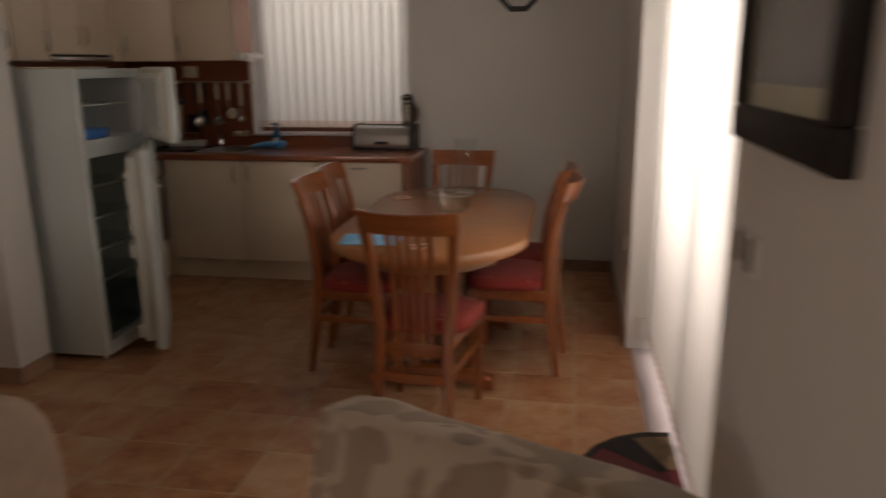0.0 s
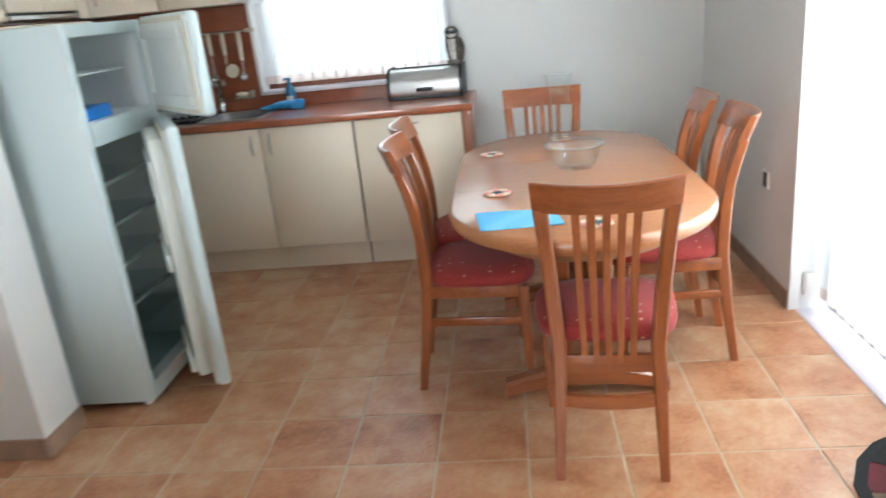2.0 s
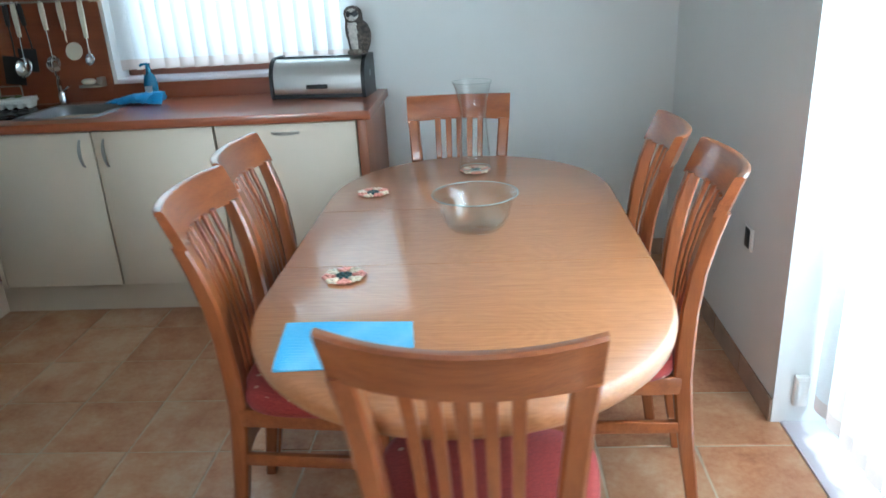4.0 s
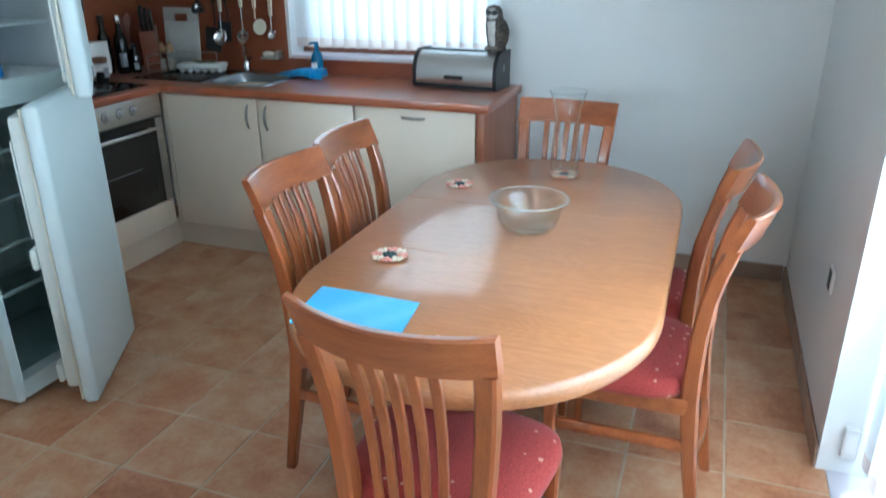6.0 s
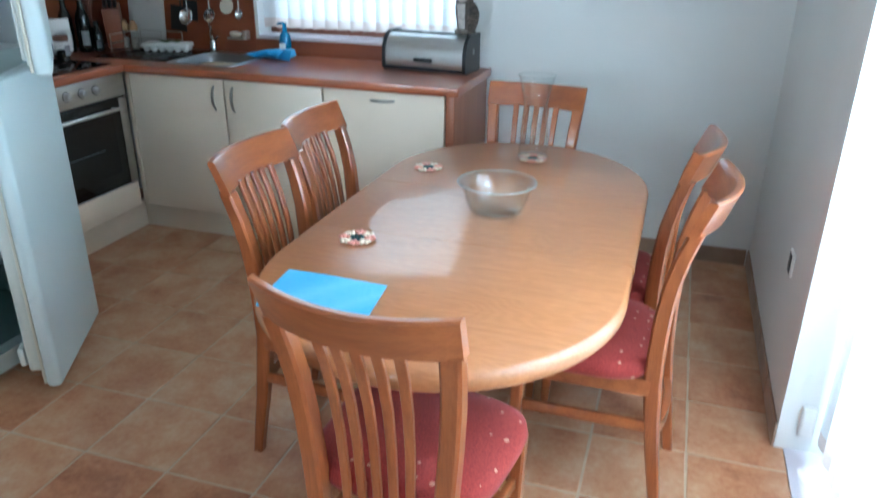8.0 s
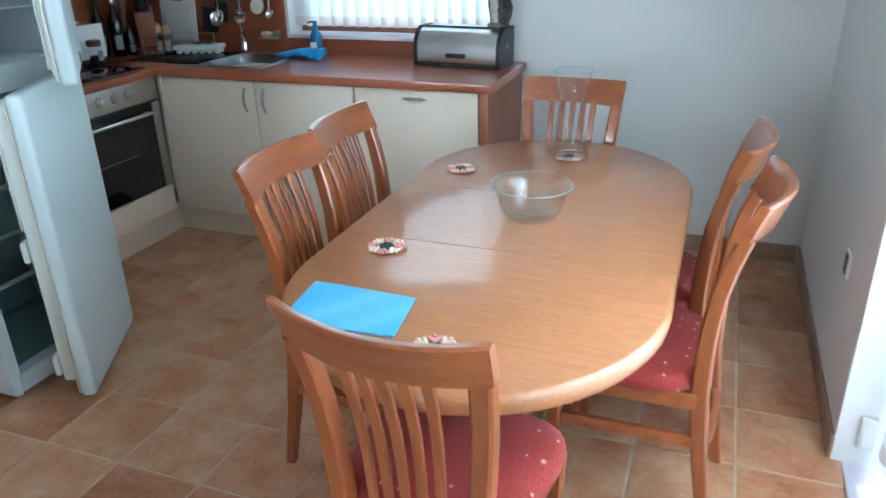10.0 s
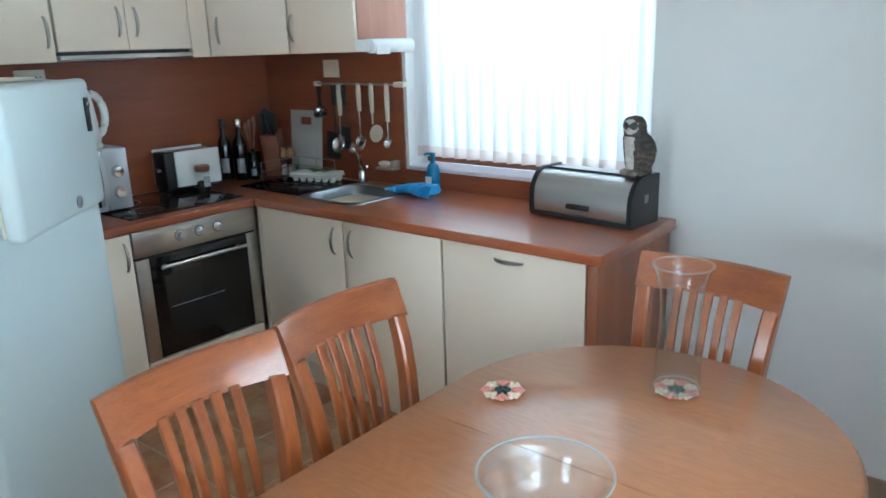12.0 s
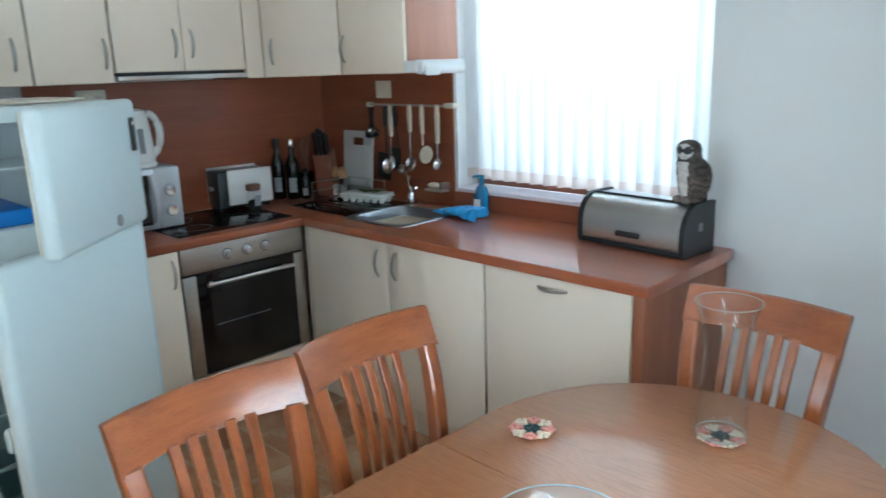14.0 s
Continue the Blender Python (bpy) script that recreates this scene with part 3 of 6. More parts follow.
part("board", bx(-0.552, -0.512, DY - 0.004, NY - 0.012, 0.0, TZ - 0.001, bevel=0.003), PANEL, u)
k = thing("kickboard", "cream laminate kickboard under the base units", "kickboard")
part("board", bx(-2.322, -0.553, DY + 0.07, DY + 0.088, 0, KZ - 0.001), CREAM, k)
part("board", bx(-2.34, -2.322, 3.87, DY + 0.088, 0, KZ - 0.001), CREAM, k)
part("joint", bx(-1.164, -1.156, DY + 0.066, DY + 0.0698, 0, KZ - 0.001), BLACK, k)

# oven
ov = thing("built_in_oven", "stainless steel built-in oven with black glass door", "oven")
Y0, Y1 = 4.116, 4.712
part("body", bx(WX + 0.02, DX - 0.012, Y0 + 0.003, Y1 - 0.003, 0.29, TZ - 0.002), GREY, ov)
cp = part("control_panel", bx(DX - 0.01, DX + 0.006, Y0, Y1, 0.75, TZ - 0.003, bevel=0.003), STEEL, ov, "brushed steel control panel")
for y in (4.325, 4.42, 4.51):
    kn = part("knob", spin(lathe(bmesh.new(), [(0.021, 0), (0.021, 0.004), (0.016, 0.006), (0.0145, 0.022), (0.011, 0.025)], 20), pose(DX + 0.006, y, 0.808, 0, 90, 0)), SILVERP, cp, "silver knob")
    part("ring", spin(lathe(bmesh.new(), [(0.024, 0), (0.024, 0.002)], 20), pose(DX + 0.0055, y, 0.808, 0, 90, 0)), BLACK, cp)
od = part("door", bx(DX - 0.01, DX + 0.004, Y0 + 0.06, Y1 - 0.055, 0.297, 0.738, bevel=0.003), BLACKGLASS, ov, "black glass door")
part("window", bx(DX + 0.004, DX + 0.0052, Y0 + 0.115, Y1 - 0.11, 0.37, 0.65), OVENWINDOW, od, smooth=0)
# the rack's reflection is one thin grey bar on the window's outer face
part("rack", bx(DX + 0.0053, DX + 0.0058, Y0 + 0.13, Y1 - 0.2, 0.505, 0.509), GREY, od, "faint rack reflection drawn as a line on the glass", smooth=0)
for a, b in ((Y0, Y0 + 0.058), (Y1 - 0.053, Y1)):
    part("side_trim", bx(DX - 0.01, DX + 0.005, a, b, 0.297, 0.738, bevel=0.002), STEEL, od, "steel trim")
part("top_vent", bx(DX - 0.012, DX - 0.006, Y0, Y1, 0.738, 0.75), BLACK, ov)
h = part("handle", tube(bmesh.new(), [(DX + 0.04, Y0 + 0.09, 0.698), (DX + 0.04, Y1 - 0.08, 0.698)], 0.009, 12), STEEL, od, "steel bar handle")
for y in (Y0 + 0.12, Y1 - 0.11):
    part("handle_post", tube(bmesh.new(), [(DX + 0.003, y, 0.698), (DX + 0.036, y, 0.698)], 0.006), STEEL, od)
part("drawer_front", bx(DX - 0.018, DX, Y0, Y1, KZ + 0.003, 0.287, bevel=0.002), CREAM, ov, "cream panel below the oven")

# worktop with the sink let in
SX0, SX1, SY0, SY1 = -2.07, -1.73, 4.84, 5.18
wt = thing("worktop", "glossy red-brown wood-look L-shaped worktop", "worktop")
Z0, Z1 = TZ, 0.9
part("slab", bx(SX1, -0.497, 4.716, NY - 0.011, Z0, Z1), WORKTOP, wt)
part("slab", bx(-2.25, SX1, 4.716, SY0, Z0, Z1), WORKTOP, wt)
part("slab", bx(-2.25, SX1, SY1, NY - 0.011, Z0, Z1), WORKTOP, wt)
part("slab", bx(-2.25, SX0, SY0, SY1, Z0, Z1), WORKTOP, wt)
part("slab", bx(WX + 0.011, -2.25, 3.86, NY - 0.011, Z0, Z1, bevel=0.006, segs=3), SPLASH_W, wt)
part("front_edge", bx(-2.25, -0.491, 4.71, 4.717, Z0, Z1 + 0.0004, bevel=0.0034, segs=3), WORKTOP, wt)
part("end_edge", bx(-0.498, -0.491, 4.717, NY - 0.011, Z0, Z1 + 0.0004, bevel=0.0034, segs=3), WORKTOP, wt)

sp = thing("backsplash", "red-brown wood-look panels between worktop and wall units", "backsplash")
part("panel", bx(WX + 0.0005, WX + 0.01, 3.8, NY - 0.0005, 0.9, 1.53), SPLASH_W, sp)
part("panel", bx(WX + 0.0102, WIN[0] - 0.02, NY - 0.01, NY - 0.0005, 0.9, 1.53), SPLASH, sp)
part("panel", bx(WIN[0] - 0.019, -0.6, NY - 0.01, NY - 0.0005, 0.9, WIN[2] - 0.021), SPLASH, sp)

sink = thing("sink", "stainless steel inset sink with a drainer", "sink")
b = bmesh.new()
prof = [(1.0, 0.0), (0.98, -0.006), (0.94, -0.05), (0.9, -0.13), (0.8, -0.15), (0.15, -0.155)]
cx, cy, hx, hy = (SX0 + SX1) / 2, (SY0 + SY1) / 2, (SX1 - SX0) / 2, (SY1 - SY0) / 2


def superring(cx, cy, hx, hy, z, power=5.0, n=40):
    out = []
    for i in range(n):
        a = 2 * math.pi * i / n
        c, s = math.cos(a), math.sin(a)
        out.append((cx + hx * math.copysign(abs(c) ** (2 / power), c), cy + hy * math.copysign(abs(s) ** (2 / power), s), z))
    return out


loft(b, [superring(cx, cy, hx * k, hy * k, 0.903 + z) for k, z in prof], False)
b.faces.new([b.verts.new(p) for p in superring(cx, cy, hx * 0.15, hy * 0.15, 0.748)])
part("bowl", b, SINKSTEEL, sink)
b = bmesh.new()
loft(b, [superring(cx, cy, hx + 0.028, hy + 0.028, 0.9005, 9), superring(cx, cy, hx + 0.026, hy + 0.026, 0.9045, 9), superring(cx, cy, hx + 0.002, hy + 0.002, 0.905, 5), superring(cx, cy, hx, hy, 0.9)], False)
part("rim", b, SINKSTEEL, sink)
drainer = part("drainer", bx(-2.56, SX0 - 0.03, 4.85, 5.24, 0.9005, 0.904, bevel=0.0015), BLACKGLASS, sink, "dark ribbed drainer")
for i in range(6):
    part("rib", bx(-2.52, SX0 - 0.06, 4.9 + i * 0.055, 4.904 + i * 0.055, 0.904, 0.9052), BLACKGLASS, drainer)
tap = thing("tap", "chrome kitchen mixer tap with swan neck", "tap")
part("base", lathe(bmesh.new(), [(0.026, 0.9), (0.026, 0.908), (0.02, 0.914), (0.019, 0.955), (0.015, 0.965)], 20, (-2.075, 5.24, 0)), CHROME, tap)
part("spout", tube(bmesh.new(), [(-2.075, 5.24, 0.955), (-2.07, 5.225, 1.0), (-2.055, 5.2, 1.05), (-2.035, 5.17, 1.09), (-2.015, 5.14, 1.108), (-1.995, 5.11, 1.105), (-1.985, 5.095, 1.085)], [0.012, 0.0115, 0.011, 0.011, 0.012, 0.014, 0.015], 14), CHROME, tap)
part("lever", tube(bmesh.new(), [(-2.06, 5.235, 0.965), (-2.02, 5.22, 0.99)], 0.006), CHROME, tap)


# wall units
UX, UY, UZ, UT = -2.53, 4.98, 1.53, 2.25


def wall_unit(label, y0, y1, z0, handles):
    u = thing("wall_cabinet", label, "cabinet", "kitchen wall units")
    part("body", bx(WX + 0.0005, UX - 0.02, y0 + 0.001, y1 - 0.001, z0, UT), CARCASS, u)
    n = len(handles)
    for i, hy_ in enumerate(handles):
        a, c = y0 + (y1 - y0) * i / n, y0 + (y1 - y0) * (i + 1) / n
        d = part("door", bx(UX - 0.018, UX, a + 0.002, c - 0.002, z0 + 0.003, UT, bevel=0.002), CREAM, u, "cream laminate door")
        bow_handle(0.12, d, pose(UX, hy_, z0 + 0.115, 0, 0, 90))
    return u


wall_unit("cream wall cabinet above the fridge", 3.34, 3.755, UZ, (3.7,))
wall_unit("cream wall cabinet beside the extractor", 3.76, 4.06, UZ, (4.03,))
hood = wall_unit("cream extractor cabinet with two doors and a slide-out hood", 4.067, 4.66, 1.57, (4.325, 4.402))
part("hood_edge", bx(WX + 0.02, UX + 0.012, 4.068, 4.659, 1.537, 1.556, bevel=0.003), STEEL, hood, "steel front edge of the hood")
part("hood_body", bx(WX + 0.02, UX - 0.02, 4.068, 4.659, 1.556, 1.57), BLACK, hood)
c = thing("wall_cabinet", "cream diagonal corner wall cabinet", "cabinet", "kitchen wall units")
part("body", prism(bmesh.new(), [(WX + 0.0005, 4.665), (UX - 0.012, 4.665), (UX - 0.012, 4.76), (-2.245, 5.0), (-2.245, NY - 0.0005), (WX + 0.0005, NY - 0.0005)], UZ, UT), CARCASS, c)
part("filler", bx(UX - 0.011, UX, 4.664, 4.752, UZ + 0.002, UT), CREAM, c)
ang = math.degrees(math.atan2(4.98 - 4.757, -2.237 + 2.53))
ln = math.hypot(4.98 - 4.757, -2.237 + 2.53)
d = part("door", spin(bx(0.003, ln - 0.003, 0, 0.018, UZ + 0.003, UT, bevel=0.002), pose(UX, 4.757, 0, 0, 0, ang)), CREAM, c, "cream laminate door")
bow_handle(0.12, d, pose(UX, 4.757, 0, 0, 0, ang) @ pose(0.045, 0, UZ + 0.115))
c = thing("wall_cabinet", "cream wall cabinet with red-brown side beside the window", "cabinet", "kitchen wall units")
part("body", bx(-2.243, -1.822, UY + 0.02, NY - 0.0005, UZ, UT), CARCASS, c)
d = part("door", bx(-2.235, -1.805, UY, UY + 0.018, UZ + 0.003, UT, bevel=0.002), CREAM, c, "cream laminate door")
bow_handle(0.12, d, pose(-2.205, UY, UZ + 0.115))
part("side_panel", bx(-1.821, -1.803, UY + 0.019, NY - 0.0005, UZ, UT), PANEL, c, "red-brown side panel")

# ---- fridge ----
fridge = thing("fridge_freezer", "white fridge-freezer with both doors standing open", "fridge")
FX0, FX1, FY0, FY1, FT = -2.38, -1.787, 3.21, 3.785, 1.484
part("side_wall", bx(FX0, FX1, FY0, FY0 + 0.04, 0.03, FT, bevel=0.006), FRIDGE, fridge)
part("side_wall", bx(FX0, FX1, FY1 - 0.04, FY1, 0.03, FT, bevel=0.006), FRIDGE, fridge)
part("back_wall", bx(FX0, FX0 + 0.05, FY0 + 0.04, FY1 - 0.04, 0.03, FT - 0.001), FRIDGE, fridge)
part("top", bx(FX0 + 0.05, FX1, FY0 + 0.04, FY1 - 0.04, FT - 0.045, FT - 0.002), FRIDGE, fridge)
part("divider", bx(FX0 + 0.05, FX1, FY0 + 0.04, FY1 - 0.04, 1.055, 1.14), FRIDGE, fridge)
part("bottom", bx(FX0 + 0.05, FX1, FY0 + 0.04, FY1 - 0.04, 0.03, 0.1), FRIDGE, fridge)
part("liner", bx(FX0 + 0.052, FX1 - 0.01, FY0 + 0.041, FY0 + 0.048, 0.101, 1.054), CABINET_LINER, fridge)
part("liner", bx(FX0 + 0.052, FX1 - 0.01, FY1 - 0.048, FY1 - 0.041, 0.101, 1.054), CABINET_LINER, fridge)
part("liner", bx(FX1 - 0.46, FX1 - 0.453, FY0 + 0.048, FY1 - 0.048, 0.101, 1.054), CABINET_LINER, fridge)
part("freezer_liner", bx(FX0 + 0.052, FX1 - 0.01, FY0 + 0.0405, FY0 + 0.0415, 1.141, FT - 0.046), FREEZER_LINER, fridge)
part("freezer_liner", bx(FX0 + 0.052, FX1 - 0.01, FY1 - 0.0415, FY1 - 0.0405, 1.141, FT - 0.046), FREEZER_LINER, fridge)
part("freezer_liner", bx(FX1 - 0.42, FX1 - 0.419, FY0 + 0.042, FY1 - 0.042, 1.141, FT - 0.046), FREEZER_LINER, fridge)
part("freezer_liner", bx(FX1 - 0.418, FX1 - 0.012, FY0 + 0.042, FY1 - 0.042, 1.1402, 1.1412), FREEZER_LINER, fridge)
part("freezer_liner", bx(FX1 - 0.418, FX1 - 0.012, FY0 + 0.042, FY1 - 0.042, FT - 0.0475, FT - 0.0462), FREEZER_LINER, fridge)
for z in (0.41, 0.575, 0.74, 0.9):
    sh = part("shelf", bx(FX1 - 0.452, FX1 - 0.05, FY0 + 0.049, FY1 - 0.049, z, z + 0.006), SHELFGLASS, fridge, "glass shelf")
    sh.visible_shadow = False
    part("shelf_trim", bx(FX1 - 0.049, FX1 - 0.038, FY0 + 0.049, FY1 - 0.049, z - 0.004, z + 0.01, bevel=0.002), SHELFTRIM, sh)
dr = part("drawer", bx(FX1 - 0.44, FX1 - 0.045, FY0 + 0.052, FY1 - 0.052, 0.105, 0.3, bevel=0.01), CRISPER, fridge, "clear grey vegetable drawer")
part("drawer_lid", bx(FX1 - 0.452, FX1 - 0.04, FY0 + 0.049, FY1 - 0.049, 0.31, 0.318), SHELFGLASS, fridge)
sh = part("freezer_shelf", bx(FX1 - 0.418, FX1 - 0.08, FY0 + 0.042, FY1 - 0.042, 1.3, 1.306), FREEZER_LINER, fridge)
part("freezer_tray", bx(FX1 - 0.36, FX1 - 0.03, FY0 + 0.06, FY0 + 0.27, 1.1415, 1.19, bevel=0.008), BLUEP, fridge, "blue plastic freezer tray")
for x in (FX0 + 0.06, FX1 - 0.05):
    for y in (FY0 + 0.05, FY1 - 0.05):
        part("foot", lathe(bmesh.new(), [(0.016, 0), (0.016, 0.012), (0.01, 0.03)], 12, (x, y, 0)), WHITEP, fridge)
part("top_board", bx(FX0 + 0.02, FX1 - 0.16, FY0 + 0.03, FY1 - 0.06, FT + 0.0005, FT + 0.01, bevel=0.003), IVORY, fridge, "thin beige board lying on the top")


def fridge_door(z0, z1, hy, dw, degrees, bins, label):
    """Local: hinge on z, the door along -y, its outer face at +x."""
    m = pose(-1.74, hy, 0, 0, 0, degrees)
    d = part("door", spin(bx(-0.05, 0.0, -dw, 0.0, z0, z1, bevel=0.018, segs=4), m), FRIDGE, fridge, label)
    part("gasket", spin(bx(-0.06, -0.05, -dw + 0.012, -0.03, z0 + 0.012, z1 - 0.012, bevel=0.003), m), GASKET, d, "yellowed rubber seal")
    if bins:
        part("inner_panel", spin(bx(-0.115, -0.06, -dw + 0.05, -0.09, z0 + 0.04, z1 - 0.04, bevel=0.014), m), LINER, d, "moulded white inner panel")
        part("panel_ledge", spin(bx(-0.126, -0.1155, -dw + 0.062, -0.12, 0.66, z1 - 0.12, bevel=0.005), m), LINER, d)
    else:
        # shallow moulded panel: a raised border round a sunken field
        part("inner_panel", spin(bx(-0.066, -0.06, -dw + 0.03, -0.05, z0 + 0.03, z1 - 0.03, bevel=0.002), m), LINER, d, "shallow white inner panel")
        for a, c, e, f in ((-dw + 0.045, -0.065, z1 - 0.085, z1 - 0.05), (-dw + 0.045, -0.065, z0 + 0.045, z0 + 0.08), (-dw + 0.045, -dw + 0.08, z0 + 0.08, z1 - 0.085), (-0.1, -0.065, z0 + 0.08, z1 - 0.085)):
            part("panel_border", spin(bx(-0.078, -0.0662, a, c, e, f, bevel=0.005), m), LINER, d)
    for z in bins:
        part("door_bin", spin(bx(-0.14, -0.1155, -dw + 0.05, -0.12, z, z + 0.075, bevel=0.012), m), LINER, d, "white door bin")
    return d, m


d, m = fridge_door(0.058, 1.104, 3.762, 0.55, 28.4, (0.12, 0.55), "white lower fridge door standing ajar")
d, m = fridge_door(1.112, FT + 0.006, 3.788, 0.535, 43.5, (), "white freezer door standing open")
part("grip_cover", spin(bx(0.0, 0.006, -0.062, -0.034, 1.335, 1.435, bevel=0.005), m), BLACK, d, "dark grip cover")
part("grip_button", spin(lathe(bmesh.new(), [(0.009, 0), (0.009, 0.003), (0.006, 0.005)], 16), m @ pose(0.006, -0.048, 1.415, 0, 90, 0)), CHROME, d, "chrome button")
part("badge", spin(lathe(bmesh.new(), [(0.018, 0), (0.018, 0.003), (0.015, 0.005)], 20), m @ pose(0.0, -0.2, 1.15, 0, 90, 0)), GREY, d, "round grey badge")


# ---- dining table ----
TX, TY, TH = -0.077, 3.614, 0.752


def table_outline(k, n=96):
    """Rounded ends on straight sides; k moves the outline in."""
    out = []
    for i in range(n):
        a = 2 * math.pi * i / n
        c, s = math.cos(a), math.sin(a)
        x = (0.455 - k) * math.copysign(abs(c) ** (2 / 2.05), c)
        y = (0.488 - k) * math.copysign(abs(s) ** (2 / 2.05), s) + math.copysign(0.386, s) * (1 if abs(s) > 1e-6 else 0)
        out.append((TX + x, TY + y))
    return out


def clip_outline(y0, y1, k):
    """The outline between y0 and y1, for one leaf of the top."""
    pts = [p for p in table_outline(k) if y0 + 1e-4 < p[1] < y1 - 1e-4]
    for y in (y0, y1):
        if TY - 0.87 < y < TY + 0.87:
            pts += [(TX - 0.455 + k, y), (TX + 0.455 - k, y)]
    cx = TX
    cy = (min(p[1] for p in pts) + max(p[1] for p in pts)) / 2
    return sorted(pts, key=lambda p: math.atan2(p[1] - cy, p[0] - cx))


table = thing("dining_table", "oval oak-veneer extending dining table on a trestle base", "table")
for y0, y1 in ((2.6, 3.393), (3.395, 3.832), (3.834, 4.7)):
    b = bmesh.new()
    rings = [[(x, y, TH + z) for x, y in clip_outline(y0, y1, k)] for k, z in ((0.03, -0.054), (0.01, -0.05), (0.001, -0.038), (0.0, -0.022), (0.004, -0.008), (0.014, 0.0))]
    loft(b, rings)
    part("tabletop", b, OAK, table, "glossy oak-veneer leaf of the top")
b = bmesh.new()
loft(b, [[(x, y, z) for x, y in table_outline(k)] for k, z in ((0.135, 0.637), (0.125, 0.642), (0.12, 0.68), (0.12, TH - 0.055))])
part("apron", b, OAK_RIM, table)
for y in (3.2, 4.02):
    ft = bmesh.new()
    pts = []
    for i in range(13):
        t = i / 12 * 2 - 1
        pts.append((TX + 0.3 * t, 0.075 - 0.05 * abs(t) ** 2.5, 0.026 + 0.012 * (1 - abs(t)) + (0.006 if abs(t) > 0.9 else 0)))
    rings = [[(x, y - 0.035, zc - h * 0.9 if zc - h * 0.9 > 0 else 0.0), (x, y + 0.035, zc - h * 0.9 if zc - h * 0.9 > 0 else 0.0), (x, y + 0.035, zc + h * 0.6), (x, y + 0.022, zc + h), (x, y - 0.022, zc + h), (x, y - 0.035, zc + h * 0.6)] for x, zc, h in pts]
    part("foot", loft(ft, rings), CHERRY_X, table, "carved scroll foot")
    for dx in (-0.075, 0.075):
        part("column", bar(bmesh.new(), [(TX + dx, y, 0.09), (TX + dx, y, 0.3), (TX + dx, y, 0.636)], [0.06, 0.05, 0.06], [0.06, 0.05, 0.06], 0.3), CHERRY, table)
    part("cross_bar", bx(TX - 0.3, TX + 0.3, y - 0.03, y + 0.03, 0.6, 0.634, bevel=0.005), CHERRY_X, table)
part("long_stretcher", bx(TX - 0.02, TX + 0.02, 3.2, 4.02, 0.22, 0.29, bevel=0.005), CHERRY, table)

# ---- chairs ----
BACK = [(0.0, 0.0), (0.033, 0.2), (0.058, 0.42), (0.056, 0.6), (0.044, 0.72), (0.02, 0.82), (-0.03, 0.955)]


def back_y(z):
    for (a, za), (c, zc) in zip(BACK, BACK[1:]):
        if z <= zc:
            t = (z - za) / (zc - za)
            return a + (c - a) * t
    return BACK[-1][0]


def smooth_back(z):
    return (back_y(z - 0.06 if z > 0.06 else 0) + 2 * back_y(z) + back_y(min(z + 0.06, 0.955))) / 4


